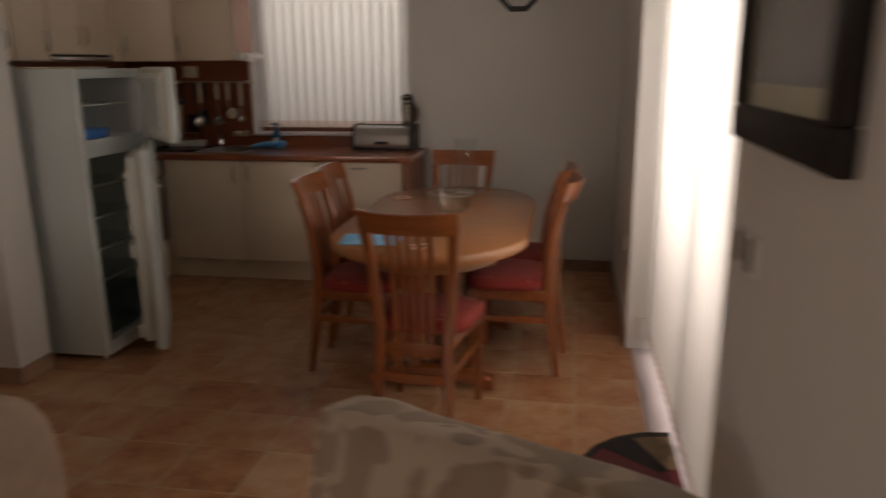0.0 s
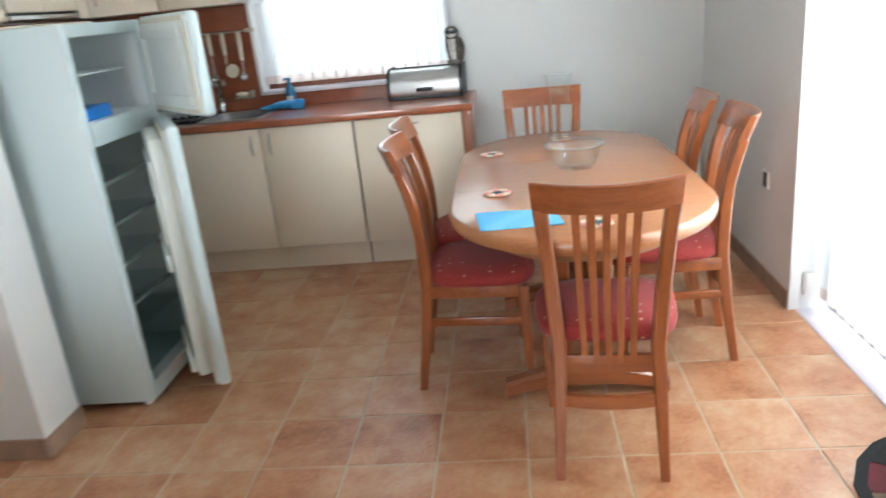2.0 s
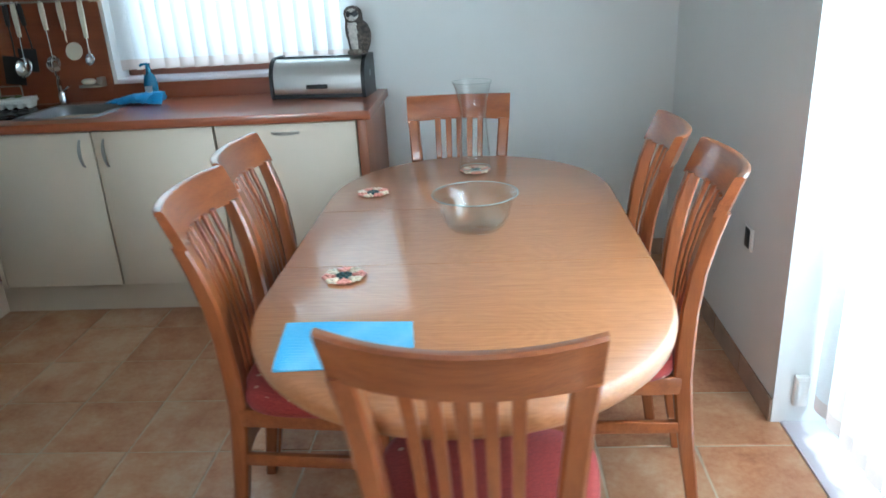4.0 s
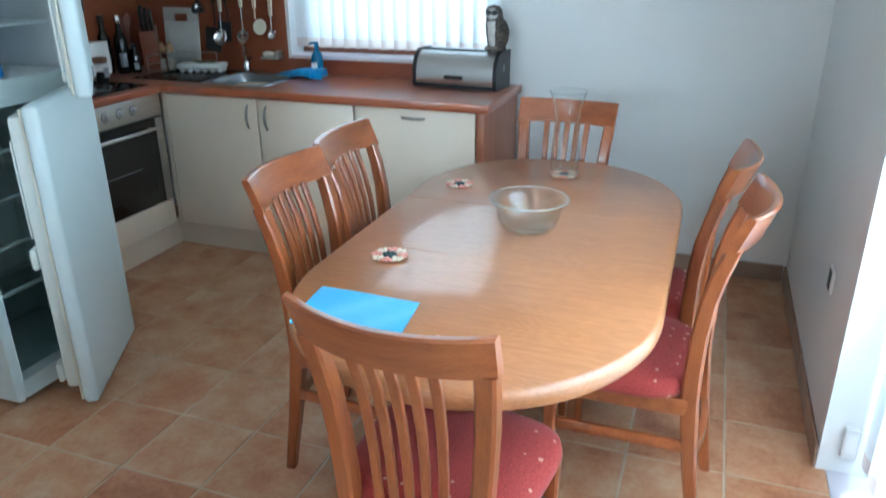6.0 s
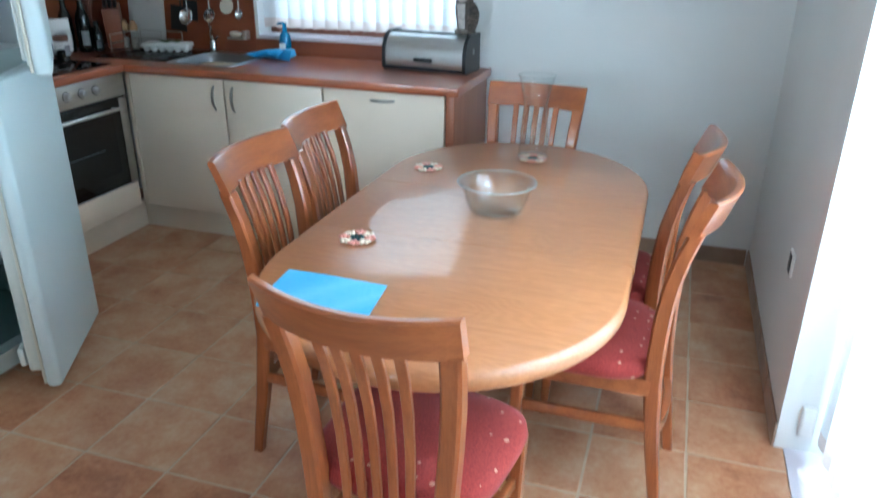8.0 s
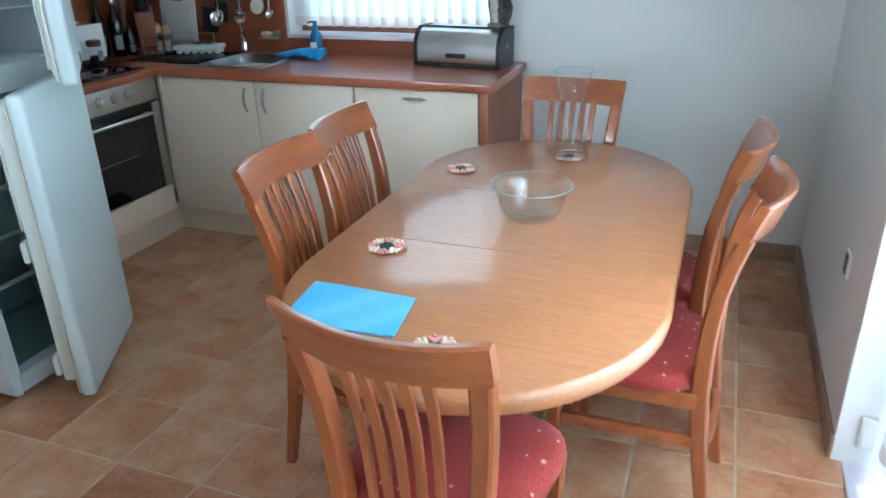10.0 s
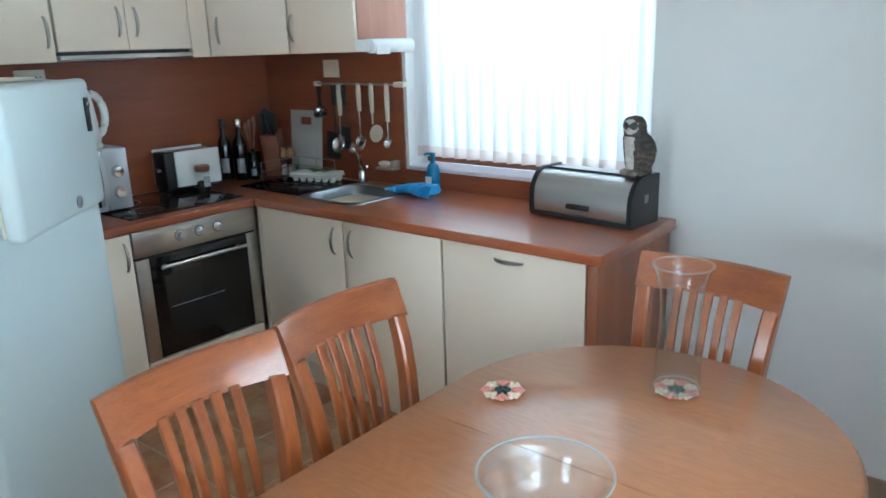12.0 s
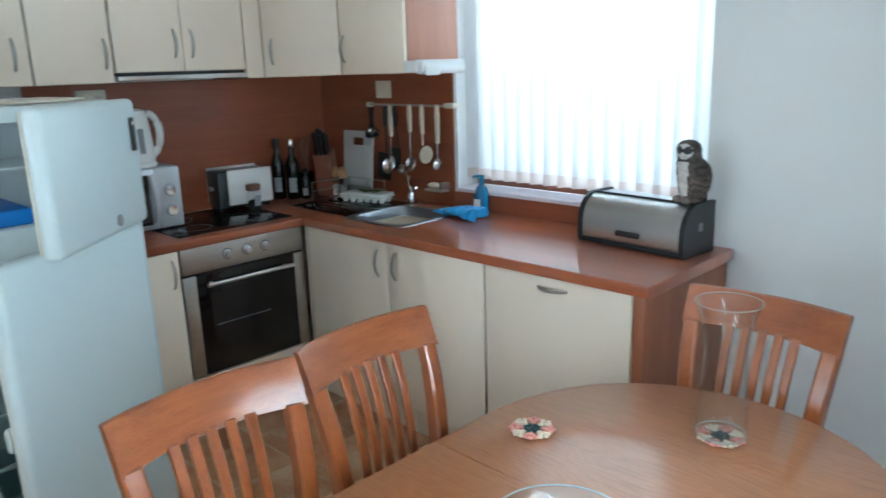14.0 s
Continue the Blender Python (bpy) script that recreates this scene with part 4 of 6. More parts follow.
def make_chair():
    c = thing("dining_chair", "cherry-wood dining chair with slatted back and red seat", "chair", "chairs round the table")
    zs = [0, 0.1, 0.2, 0.32, 0.42, 0.52, 0.62, 0.72, 0.8, 0.868]
    for s in (-1, 1):
        xs = [s * (0.157 - 0.014 * min(z, 0.42) / 0.42 + 0.04 * max(0, (z - 0.42) / 0.53)) for z in zs]
        part("back_leg", bar(bmesh.new(), [(x, smooth_back(z), z) for x, z in zip(xs, zs)], [0.028, 0.032, 0.036, 0.04, 0.042, 0.042, 0.042, 0.042, 0.042, 0.042], [0.03, 0.034, 0.038, 0.044, 0.047, 0.046, 0.044, 0.042, 0.04, 0.036], 0.3), CHERRY, c)
        part("front_leg", bar(bmesh.new(), [(s * 0.186, 0.425, 0), (s * 0.19, 0.42, 0.2), (s * 0.193, 0.415, 0.425)], [0.026, 0.032, 0.038], [0.026, 0.032, 0.038], 0.3), CHERRY, c)
        part("side_stretcher", bx(-0.009, 0.009, -0.185, 0.185, -0.017, 0.017, bevel=0.004), CHERRY_X, c).matrix_basis = pose(s * 0.171, 0.232, 0.282, 0, 0, -s * 5)
        part("side_apron", bx(-0.011, 0.011, -0.18, 0.18, -0.025, 0.025, bevel=0.003), CHERRY_X, c).matrix_basis = pose(s * 0.172, 0.237, 0.405, 0, 0, -s * 6)
    # bowed rear stretcher, rear and front aprons
    b = bmesh.new()
    rings = []
    for i in range(9):
        t = i / 8 * 2 - 1
        y = 0.04 - 0.02 * (1 - t * t)
        rings.append([(0.145 * t, y - 0.01, 0.236), (0.145 * t, y + 0.01, 0.236), (0.145 * t, y + 0.01, 0.276), (0.145 * t, y - 0.01, 0.276)])
    part("rear_stretcher", loft(b, rings), CHERRY_X, c)
    part("rear_apron", bx(-0.13, 0.13, 0.046, 0.068, 0.34, 0.398, bevel=0.003), CHERRY_X, c)
    part("front_apron", bx(-0.174, 0.174, 0.405, 0.427, 0.38, 0.43, bevel=0.003), CHERRY_X, c)
    # bowed top rail
    b = bmesh.new()
    rings = []
    for i in range(17):
        t = i / 16 * 2 - 1
        bow = -0.052 * (1 - t * t) + 0.008
        w0, w1 = 0.1985 * t, 0.2025 * t
        lo, hi = 0.862, 0.955 - 0.006 * (1 - t * t)
        ya, yb = back_y(lo) + bow, back_y(hi) + bow
        rings.append([(w0, ya - 0.014, lo), (w0, ya + 0.014, lo), (w1, yb + 0.01, hi - 0.004), (w1, yb + 0.005, hi), (w1, yb - 0.008, hi), (w1, yb - 0.013, hi - 0.005)])
    part("top_rail", loft(b, rings), CHERRY_X, c)
    for k in range(5):
        t = (k - 2) / 2
        zs2 = [0.37, 0.48, 0.6, 0.7, 0.79, 0.87]
        pts = []
        for z in zs2:
            f = (z - 0.37) / 0.5
            pts.append((t * (0.07 + 0.014 * f), smooth_back(z) + f * (-0.04 * (1 - (0.5 * t) ** 2) + 0.012), z))
        part("slat", bar(bmesh.new(), pts, [0.019, 0.019, 0.02, 0.021, 0.022, 0.023], 0.012, 0.3), CHERRY, c)
    # padded seat
    b = bmesh.new()
    rings = []
    for k, z in ((0.9, 0.43), (0.98, 0.436), (1.0, 0.45), (0.985, 0.47), (0.9, 0.485), (0.6, 0.495), (0.2, 0.497)):
        ring = []
        for i in range(40):
            a = 2 * math.pi * i / 40
            cs, sn = math.cos(a), math.sin(a)
            y = 0.205 * math.copysign(abs(sn) ** 0.55, sn)
            half = 0.222 + 0.016 * (y / 0.205)
            ring.append((k * half * math.copysign(abs(cs) ** 0.55, cs), 0.262 + k * y, z))
        rings.append(ring)
    part("seat", loft(b, rings), RED, c, "red upholstered seat with small pale specks", smooth=60)
    return c


chair = make_chair()
TALL = Matrix.Diagonal((1, 1, 1.003, 1))
chair.matrix_basis = pose(-0.056, 2.662, 0, 0, 0, -4.5) @ TALL
for x, y, rz in ((-0.706, 3.425, -89.2), (-0.731, 3.848, -87.5), (0.53, 3.535, 85), (0.503, 3.95, 84.5), (-0.126, 4.605, 177)):
    copy_thing(chair, pose(x, y, 0, 0, 0, rz) @ TALL)


# ---- on the dining table ----
bowl = thing("glass_bowl", "clear glass salad bowl with a flared rim", "bowl", at=pose(-0.05, 3.65, TH))
p = part("bowl", lathe(bmesh.new(), [(0.002, 0.003), (0.06, 0.001), (0.07, 0.004), (0.083, 0.018), (0.092, 0.04), (0.098, 0.066), (0.106, 0.086), (0.118, 0.097), (0.117, 0.1), (0.112, 0.099), (0.101, 0.088), (0.0935, 0.068), (0.0875, 0.042), (0.0785, 0.021), (0.066, 0.01), (0.002, 0.009)], 48), BOWLGLASS, bowl, smooth=60)
p.visible_shadow = False


def rim_ring(r, z, t, parent, name):
    b = bmesh.new()
    lathe(b, [(r - t, z), (r - t * 0.6, z + t * 0.8), (r, z + t), (r + t * 0.6, z + t * 0.8), (r + t, z), (r, z - t * 0.8), (r - t, z)], 48, close=False)
    part(name, b, GLASSRIM, parent, "pale greenish glass edge", smooth=60).visible_shadow = False


rim_ring(0.1165, 0.0985, 0.0017, bowl, "rim")
vase = thing("glass_vase", "tall clear glass vase standing on a flower coaster", "vase", at=pose(-0.06, 4.252, TH + 0.0085))
p = part("vase", lathe(bmesh.new(), [(0.002, 0.002), (0.05, 0.0), (0.054, 0.006), (0.052, 0.07), (0.046, 0.15), (0.044, 0.2), (0.05, 0.24), (0.062, 0.29), (0.068, 0.301), (0.0665, 0.302), (0.059, 0.289), (0.0475, 0.24), (0.0415, 0.2), (0.0435, 0.15), (0.0495, 0.07), (0.05, 0.016), (0.002, 0.014)], 48), CLEAR, vase, smooth=60)
p.visible_shadow = False
rim_ring(0.0673, 0.3015, 0.0009, vase, "rim")
rim_ring(0.0515, 0.0055, 0.0016, vase, "foot_ring")


def make_coaster():
    c = thing("flower_coaster", "coral and cream beaded flower coaster", "coaster", "flower coasters")
    for i in range(8):
        a = 2 * math.pi * i / 8
        b = bmesh.new()
        for k, (r, da) in enumerate(((0.025, 0), (0.033, 0.12), (0.033, -0.12), (0.043, -0.27), (0.047, 0), (0.043, 0.27), (0.036, 0.2), (0.036, -0.2))):
            blob(b, (r * math.cos(a + da), r * math.sin(a + da), 0.0045), (0.0062, 0.0062, 0.004), 8, 6)
        part("petal", b, PINK if i % 2 == 0 else CREAMB, c, "coral beads" if i % 2 == 0 else "cream beads")
    b = bmesh.new()
    blob(b, (0, 0, 0.0045), (0.007, 0.007, 0.004), 8, 6)
    for i in range(8):
        a = 2 * math.pi * (i + 0.5) / 8
        blob(b, (0.015 * math.cos(a), 0.015 * math.sin(a), 0.0045), (0.006, 0.006, 0.004), 8, 6)
    part("centre", b, TEAL, c, "dark teal beaded centre")
    return c


coaster = make_coaster()
coaster.matrix_basis = pose(-0.358, 3.325, TH + 0.0005, 0, 0, 10)
for x, y, a in ((-0.388, 4.014, 32), (-0.06, 4.252, 5), (-0.055, 2.888, 21)):
    copy_thing(coaster, pose(x, y, TH + 0.0005, 0, 0, a))

# ribbed sponge cloth
b = bmesh.new()
grid = []
corners = [Vector((-0.433, 3.082)), Vector((-0.172, 3.078)), Vector((-0.152, 2.905)), Vector((-0.41, 2.889))]
N = 20
for top in (1, 0):
    rows = []
    for j in range(N + 1):
        row = []
        for i in range(N + 1):
            u, v = i / N, j / N
            q = corners[0] * (1 - u) * (1 - v) + corners[1] * u * (1 - v) + corners[2] * u * v + corners[3] * (1 - u) * v
            z = TH + 0.0008 + (0.0038 + 0.0012 * math.sin(5 * u + 3 * v) + 0.004 * max(0, 0.06 - u) / 0.06 * v if top else 0)
            row.append(b.verts.new((q.x, q.y, z)))
        rows.append(row)
    for j in range(N):
        for i in range(N):
            f = (rows[j][i], rows[j][i + 1], rows[j + 1][i + 1], rows[j + 1][i])
            b.faces.new(f)
    grid.append(rows)
t, d = grid
edge = [(0, i) for i in range(N + 1)] + [(j, N) for j in range(1, N + 1)] + [(N, i) for i in range(N - 1, -1, -1)] + [(j, 0) for j in range(N - 1, 0, -1)]
for (ja, ia), (jb, ib) in zip(edge, edge[1:] + edge[:1]):
    b.faces.new((t[ja][ia], t[jb][ib], d[jb][ib], d[ja][ia]))
solid("sponge_cloth", b, BLUE, "bright blue ribbed sponge cloth lying on the table", "cloth")

# ---- on the worktop ----
WTZ = 0.9005
bb = thing("bread_bin", "stainless steel roll-top bread bin with black ends", "bread bin", at=pose(-0.77, 5.163, WTZ, 0, 0, -6) @ Matrix.Diagonal((1, 1, 0.97, 1)))


def bin_profile(k):
    """Outline in (y, z): flat back and top, round front."""
    pts = [(0.095 - k, 0.0 + k), (0.095 - k, 0.185 - k), (-0.01, 0.185 - k)]
    for i in range(1, 9):
        a = math.pi / 2 * (1 - i / 9) + 0.1
        pts.append((-0.01 - (0.085 - k) * math.cos(a), 0.07 + (0.115 - k) * math.sin(a)))
    return pts + [(-0.095 + k, 0.05), (-0.093 + k, 0.012 + k), (-0.085 + k, 0.0 + k)]


def profile_prism(bm, prof, x0, x1):
    return loft(bm, [[(x, y, z) for y, z in prof] for x in (x0, x1)])


part("shell", profile_prism(bmesh.new(), bin_profile(0.006), -0.207, 0.207), STEEL_BOX, bb, "brushed steel roll lid")
for a, c in ((-0.225, -0.207), (0.207, 0.225)):
    e = part("end_cap", profile_prism(bmesh.new(), bin_profile(0.0), a, c), BLACK, bb, "black plastic end")
part("label", bx(0.2252, 0.2258, -0.005, 0.02, 0.085, 0.115), LABELM, bb, "small pale sticker")
part("handle", bx(-0.05, 0.05, -0.103, -0.086, 0.045, 0.066, bevel=0.006), BLACK, bb, "black grip")
part("base_strip", bx(-0.206, 0.206, -0.0925, -0.085, 0.003, 0.02), BLACK, bb)
part("top_strip", bx(-0.206, 0.206, -0.016, -0.01, 0.179, 0.1865), BLACK, bb)

# owl figurine: one plain mesh, brown back, pale breast and face
b = bmesh.new()
segs = 56
prof = [(0.001, 0.0), (0.034, 0.002), (0.043, 0.02), (0.051, 0.05), (0.056, 0.082), (0.055, 0.11), (0.048, 0.134), (0.041, 0.148), (0.041, 0.16), (0.043, 0.176), (0.038, 0.194), (0.024, 0.206), (0.001, 0.211)]
rings = []
for (ra, za), (rb, zb) in zip(prof, prof[1:]):
    for q in range(5):
        f = q / 5
        r, z = ra + (rb - ra) * f, za + (zb - za) * f
        head = max(0.0, min(1.0, (z - 0.135) / 0.03))
        back = 0.016 * math.sin(math.pi * min(z / 0.15, 1.0)) * (1 - head) - 0.006 * head
        ring = []
        for i in range(segs):
            a = 2 * math.pi * i / segs
            k = 1 + 0.05 * noise.noise(Vector((math.cos(a) * 3, math.sin(a) * 3, z * 60)))
            ring.append((r * k * math.cos(a) - 0.014 * z / 0.2, r * k * math.sin(a) * (1.02 - 0.1 * head) + back, z))
        rings.append(ring)
rings.append([(0.001 * math.cos(2 * math.pi * i / segs) - 0.0148, 0.001 * math.sin(2 * math.pi * i / segs) - 0.006, 0.211) for i in range(segs)])
loft(b, rings)
blob(b, (-0.02, -0.036, 0.012), (0.017, 0.02, 0.013), 10, 8)
blob(b, (0.02, -0.036, 0.012), (0.017, 0.02, 0.013), 10, 8)
blob(b, (-0.002, -0.043, 0.168), (0.004, 0.008, 0.008), 8, 6)
tube(b, [(0, 0.035, 0.05), (0, 0.055, 0.0)], [0.024, 0.012], 10)
owl_me = mesh("owl_figurine", b, OWL_BROWN, 60)
OWL_PALE = mat("owl_breast", (0.5, 0.475, 0.44), 0.75, vary=0.25, scale=70, relief=0.5)
owl_me.materials.append(OWL_PALE)
owl_me.materials.append(BLACK)
owl_me.materials.append(mat("owl_band", (0.12, 0.09, 0.068), 0.75, vary=0.3, scale=60))
owl_me.materials.append(mat("owl_feet", (0.2, 0.17, 0.14), 0.8, vary=0.35, scale=60, relief=0.4))
for f in owl_me.polygons:
    c = f.center
    side = math.atan2(c.x, -c.y)
    wob = 0.12 * noise.noise(c * 120)
    if c.z < 0.14 and abs(side) + wob < 0.52 and c.y < -0.005:
        f.material_index = 1
    elif c.z < 0.085 and abs(side) > 0.8 and math.sin(c.z * 300 + 3.5 * abs(side) + 25 * wob) > 0.3:
        f.material_index = 3
    # the head is turned a little
    ox = c.x + 0.012
    hx_ = ox * math.cos(0.3) + c.y * math.sin(0.3)
    hy_ = c.y * math.cos(0.3) - ox * math.sin(0.3)
    if hy_ < 0 and math.hypot(hx_, (c.z - 0.173) * 1.15) + 0.01 * wob < 0.03:
        f.material_index = 1
    if hy_ < 0 and math.hypot(abs(hx_) - 0.0145, c.z - 0.177) < 0.0135:
        f.material_index = 2
    if c.z < 0.026 and c.y < -0.03:
        f.material_index = 4
owl = new("owl_figurine", owl_me)
owl.matrix_basis = pose(-0.585, 5.145, WTZ + 0.1805, 0, 0, -22) @ Matrix.Diagonal((0.98, 1.04, 1, 1))
tagged(owl, "brown owl figurine with pale breast on the bread bin", "figurine")

# microwave and kettle
mw = thing("microwave", "silver microwave oven with two round dials", "microwave", at=pose(-2.67, 4.07, WTZ) @ Matrix.Diagonal((1, 1, 1.04, 1)))
part("body", bx(-0.16, 0.145, -0.2, 0.2, 0.012, 0.265, bevel=0.006), SILVERP, mw)
md = part("door", bx(0.146, 0.165, -0.199, 0.09, 0.014, 0.262, bevel=0.005), SILVERP, mw, "silver door")
part("window", bx(0.165, 0.167, -0.175, 0.058, 0.035, 0.24), BLACKGLASS, md, "dark door window", smooth=0)
part("grip", bar(bmesh.new(), [(0.17, 0.076, 0.04), (0.183, 0.078, 0.1), (0.186, 0.079, 0.14), (0.183, 0.078, 0.18), (0.17, 0.076, 0.24)], 0.012, 0.02), SILVERP, md, "curved silver grip")
mp_ = part("control_panel", bx(0.146, 0.163, 0.092, 0.199, 0.014, 0.262, bevel=0.004), SILVERP, mw)
for z in (0.085, 0.17):
    part("dial", spin(lathe(bmesh.new(), [(0.026, 0), (0.026, 0.008), (0.021, 0.02), (0.001, 0.021)], 24), pose(0.163, 0.146, z, 0, 90, 0)), CHROME, mp_, "round silver dial")
for x in (-0.12, 0.12):
    for y in (-0.16, 0.16):
        part("foot", lathe(bmesh.new(), [(0.012, 0), (0.012, 0.012)], 10, (x, y, 0)), BLACK, mw)
kt = thing("kettle", "white plastic electric kettle on the microwave", "kettle", at=pose(-2.62, 4.14, WTZ + 0.2763) @ Matrix.Diagonal((1.15, 1.17, 1.09, 1)))
part("base", lathe(bmesh.new(), [(0.07, 0), (0.07, 0.012), (0.066, 0.018)], 28), WHITEP, kt)
part("jug", lathe(bmesh.new(), [(0.066, 0.019), (0.068, 0.03), (0.062, 0.12), (0.055, 0.19), (0.052, 0.205)], 28), WHITEP, kt)
part("lid", lathe(bmesh.new(), [(0.05, 0.2055), (0.048, 0.216), (0.03, 0.224), (0.001, 0.226)], 28), WHITEP, kt)
part("handle", tube(bmesh.new(), [(0.0, 0.075 + 0.045 * math.sin(math.pi * t / 12) - 0.02, 0.205 - 0.165 * (0.5 - 0.5 * math.cos(math.pi * t / 12))) for t in range(13)], 0.0135, 14), WHITEP, kt)
part("water_gauge", bx(0.056, 0.066, -0.01, 0.012, 0.05, 0.15, bevel=0.003), GREY, kt, "grey water gauge")
part("spout", tube(bmesh.new(), [(0.0, -0.04, 0.175), (0.0, -0.07, 0.2)], [0.022, 0.014], 10), WHITEP, kt)

# hob
hob = thing("hob", "black glass ceramic hob set in the worktop", "hob")
part("plate", bx(-2.8, -2.31, 4.14, 4.7, WTZ, WTZ + 0.005, bevel=0.002), BLACKGLASS, hob)
for x, y, r in ((-2.43, 4.28, 0.07), (-2.43, 4.56, 0.09), (-2.66, 4.28, 0.09), (-2.66, 4.56, 0.07)):
    b = bmesh.new()
    loft(b, [[(x + q * math.cos(a * math.pi / 16), y + q * math.sin(a * math.pi / 16), WTZ + 0.0053) for a in range(32)] for q in (r, r - 0.003)], False)
    part("ring", b, GREY, hob, "thin grey cooking zone ring")

# toaster
to = thing("toaster", "white long-slot toaster with black ends", "toaster", at=pose(-2.725, 4.69, WTZ + 0.0055, 0, 0, 84))
part("body", bx(-0.15, 0.125, -0.07, 0.07, 0.012, 0.19, bevel=0.012), BLACK, to, "black body")
part("side_panel", bx(-0.105, 0.125, -0.082, -0.071, 0.025, 0.195, bevel=0.005), WHITEP, to, "white front panel")
part("side_panel", bx(-0.145, 0.115, 0.071, 0.08, 0.025, 0.2, bevel=0.004), WHITEP, to, "white back panel")
part("slot", bx(-0.12, 0.1, -0.02, 0.02, 0.188, 0.1915), GREY, to)
part("lever", bx(-0.17, -0.15, -0.02, 0.02, 0.1, 0.115, bevel=0.003), GREY, to)
for x in (-0.13, 0.105):
    part("foot", bx(x - 0.012, x + 0.012, -0.05, 0.05, 0, 0.012), BLACK, to)

# storage jar
jar = thing("storage_jar", "small glass jar with a cork lid", "jar", at=pose(-2.56, 4.655, WTZ + 0.0055))
p = part("glass", lathe(bmesh.new(), [(0.03, 0), (0.033, 0.004), (0.033, 0.085), (0.028, 0.1)], 24), CLEAR, jar)
p.visible_shadow = False
part("contents", lathe(bmesh.new(), [(0.029, 0.004), (0.029, 0.05), (0.02, 0.056)], 20), DARKBOTTLE, jar, "dark ground coffee")
part("lid", lathe(bmesh.new(), [(0.031, 0.101), (0.035, 0.104), (0.036, 0.125), (0.032, 0.13), (0.001, 0.131)], 24), BLOCKWOOD, jar, "cork-coloured lid")
part("label", bx(0.0335, 0.0345, -0.018, 0.016, 0.03, 0.08), LABELM, jar)


def bottle(x, y, h, r, cap, label):
    o = thing("bottle", label, "bottle", at=pose(x, y, WTZ))
    part("glass", lathe(bmesh.new(), [(r * 0.9, 0), (r, 0.006), (r, h * 0.55), (r * 0.85, h * 0.63), (r * 0.42, h * 0.74), (r * 0.38, h * 0.86)], 20), DARKBOTTLE, o)
    part("cap", lathe(bmesh.new(), [(r * 0.46, h * 0.861), (r * 0.5, h * 0.87), (r * 0.5, h * 0.985), (r * 0.4, h)], 16), cap, o)
    lb = bmesh.new()
    loft(lb, [[((r + 0.0006) * math.cos(a), (r + 0.0006) * math.sin(a), z) for a in [-1.25 + 0.1 * i for i in range(12)]] for z in (h * 0.12, h * 0.36)], False, False)
    part("label", lb, LABELM, o, "pale paper label")


bottle(-2.8, 4.955, 0.315, 0.035, BLACK, "dark glass oil bottle with black cap")
bottle(-2.722, 4.995, 0.315, 0.037, CHROME, "dark glass bottle with silver cap")
bottle(-2.672, 5.035, 0.16, 0.026, BLACK, "short dark glass sauce bottle")

# wooden spoons in a jar, knife block, shakers
us = thing("utensil_jar", "dark jar holding wooden spoons", "jar", at=pose(-2.785, 5.115, WTZ))
part("jar", lathe(bmesh.new(), [(0.04, 0), (0.045, 0.005), (0.045, 0.12), (0.042, 0.122), (0.04, 0.02)], 20), DARKBOTTLE, us)
for dx, dy, h, r in ((0.01, 0.01, 0.31, 0.02), (-0.015, 0.0, 0.28, 0.017), (0.018, -0.015, 0.3, 0.016)):
    part("wooden_spoon", tube(bmesh.new(), [(dx * 0.4, dy * 0.4, 0.025), (dx, dy, 0.17), (dx * 1.8, dy * 1.5, h - 0.07), (dx * 2, dy * 1.6, h - 0.03), (dx * 2.1, dy * 1.7, h)], [0.005, 0.006, 0.008, r, r * 0.5], 10), FRAMEWOOD, us, "brown wooden spoon")
kb = thing("knife_block", "dark wooden knife block full of black-handled knives", "knife block", at=pose(-2.69, 5.2, WTZ, 0, 0, 35))
part("block", spin(bx(-0.045, 0.045, -0.06, 0.06, 0.035, 0.24, bevel=0.006), pose(0, 0.0, 0, 14, 0, 0)), FRAMEWOOD, kb)
part("plinth", bx(-0.045, 0.045, -0.055, 0.055, 0.0, 0.05, bevel=0.003), FRAMEWOOD, kb)
for i in range(7):
    dx, dy = (i % 3 - 1) * 0.026, (i // 3 - 1) * 0.035
    part("knife_handle", spin(bx(dx - 0.009, dx + 0.009, dy - 0.011, dy + 0.011, 0.241, 0.36 - 0.015 * (i % 2), bevel=0.004), pose(0, 0, 0, 14, 0, 0)), BLACK, kb, "black knife handle")


def shaker(x, y):
    o = thing("shaker", "glass salt and pepper shaker with pale wooden top", "shaker", "salt and pepper", at=pose(x, y, WTZ))
    p = part("glass", lathe(bmesh.new(), [(0.02, 0), (0.022, 0.004), (0.022, 0.09), (0.018, 0.098)], 18), CLEAR, o)
    p.visible_shadow = False
    part("filling", lathe(bmesh.new(), [(0.018, 0.004), (0.018, 0.06)], 14), OWL_PALE, o)
    part("top", lathe(bmesh.new(), [(0.019, 0.0985), (0.024, 0.105), (0.023, 0.13), (0.014, 0.14), (0.016, 0.15), (0.001, 0.158)], 18), PALEWOOD, o, "pale wooden top")


shaker(-2.615, 5.19)
shaker(-2.565, 5.2)

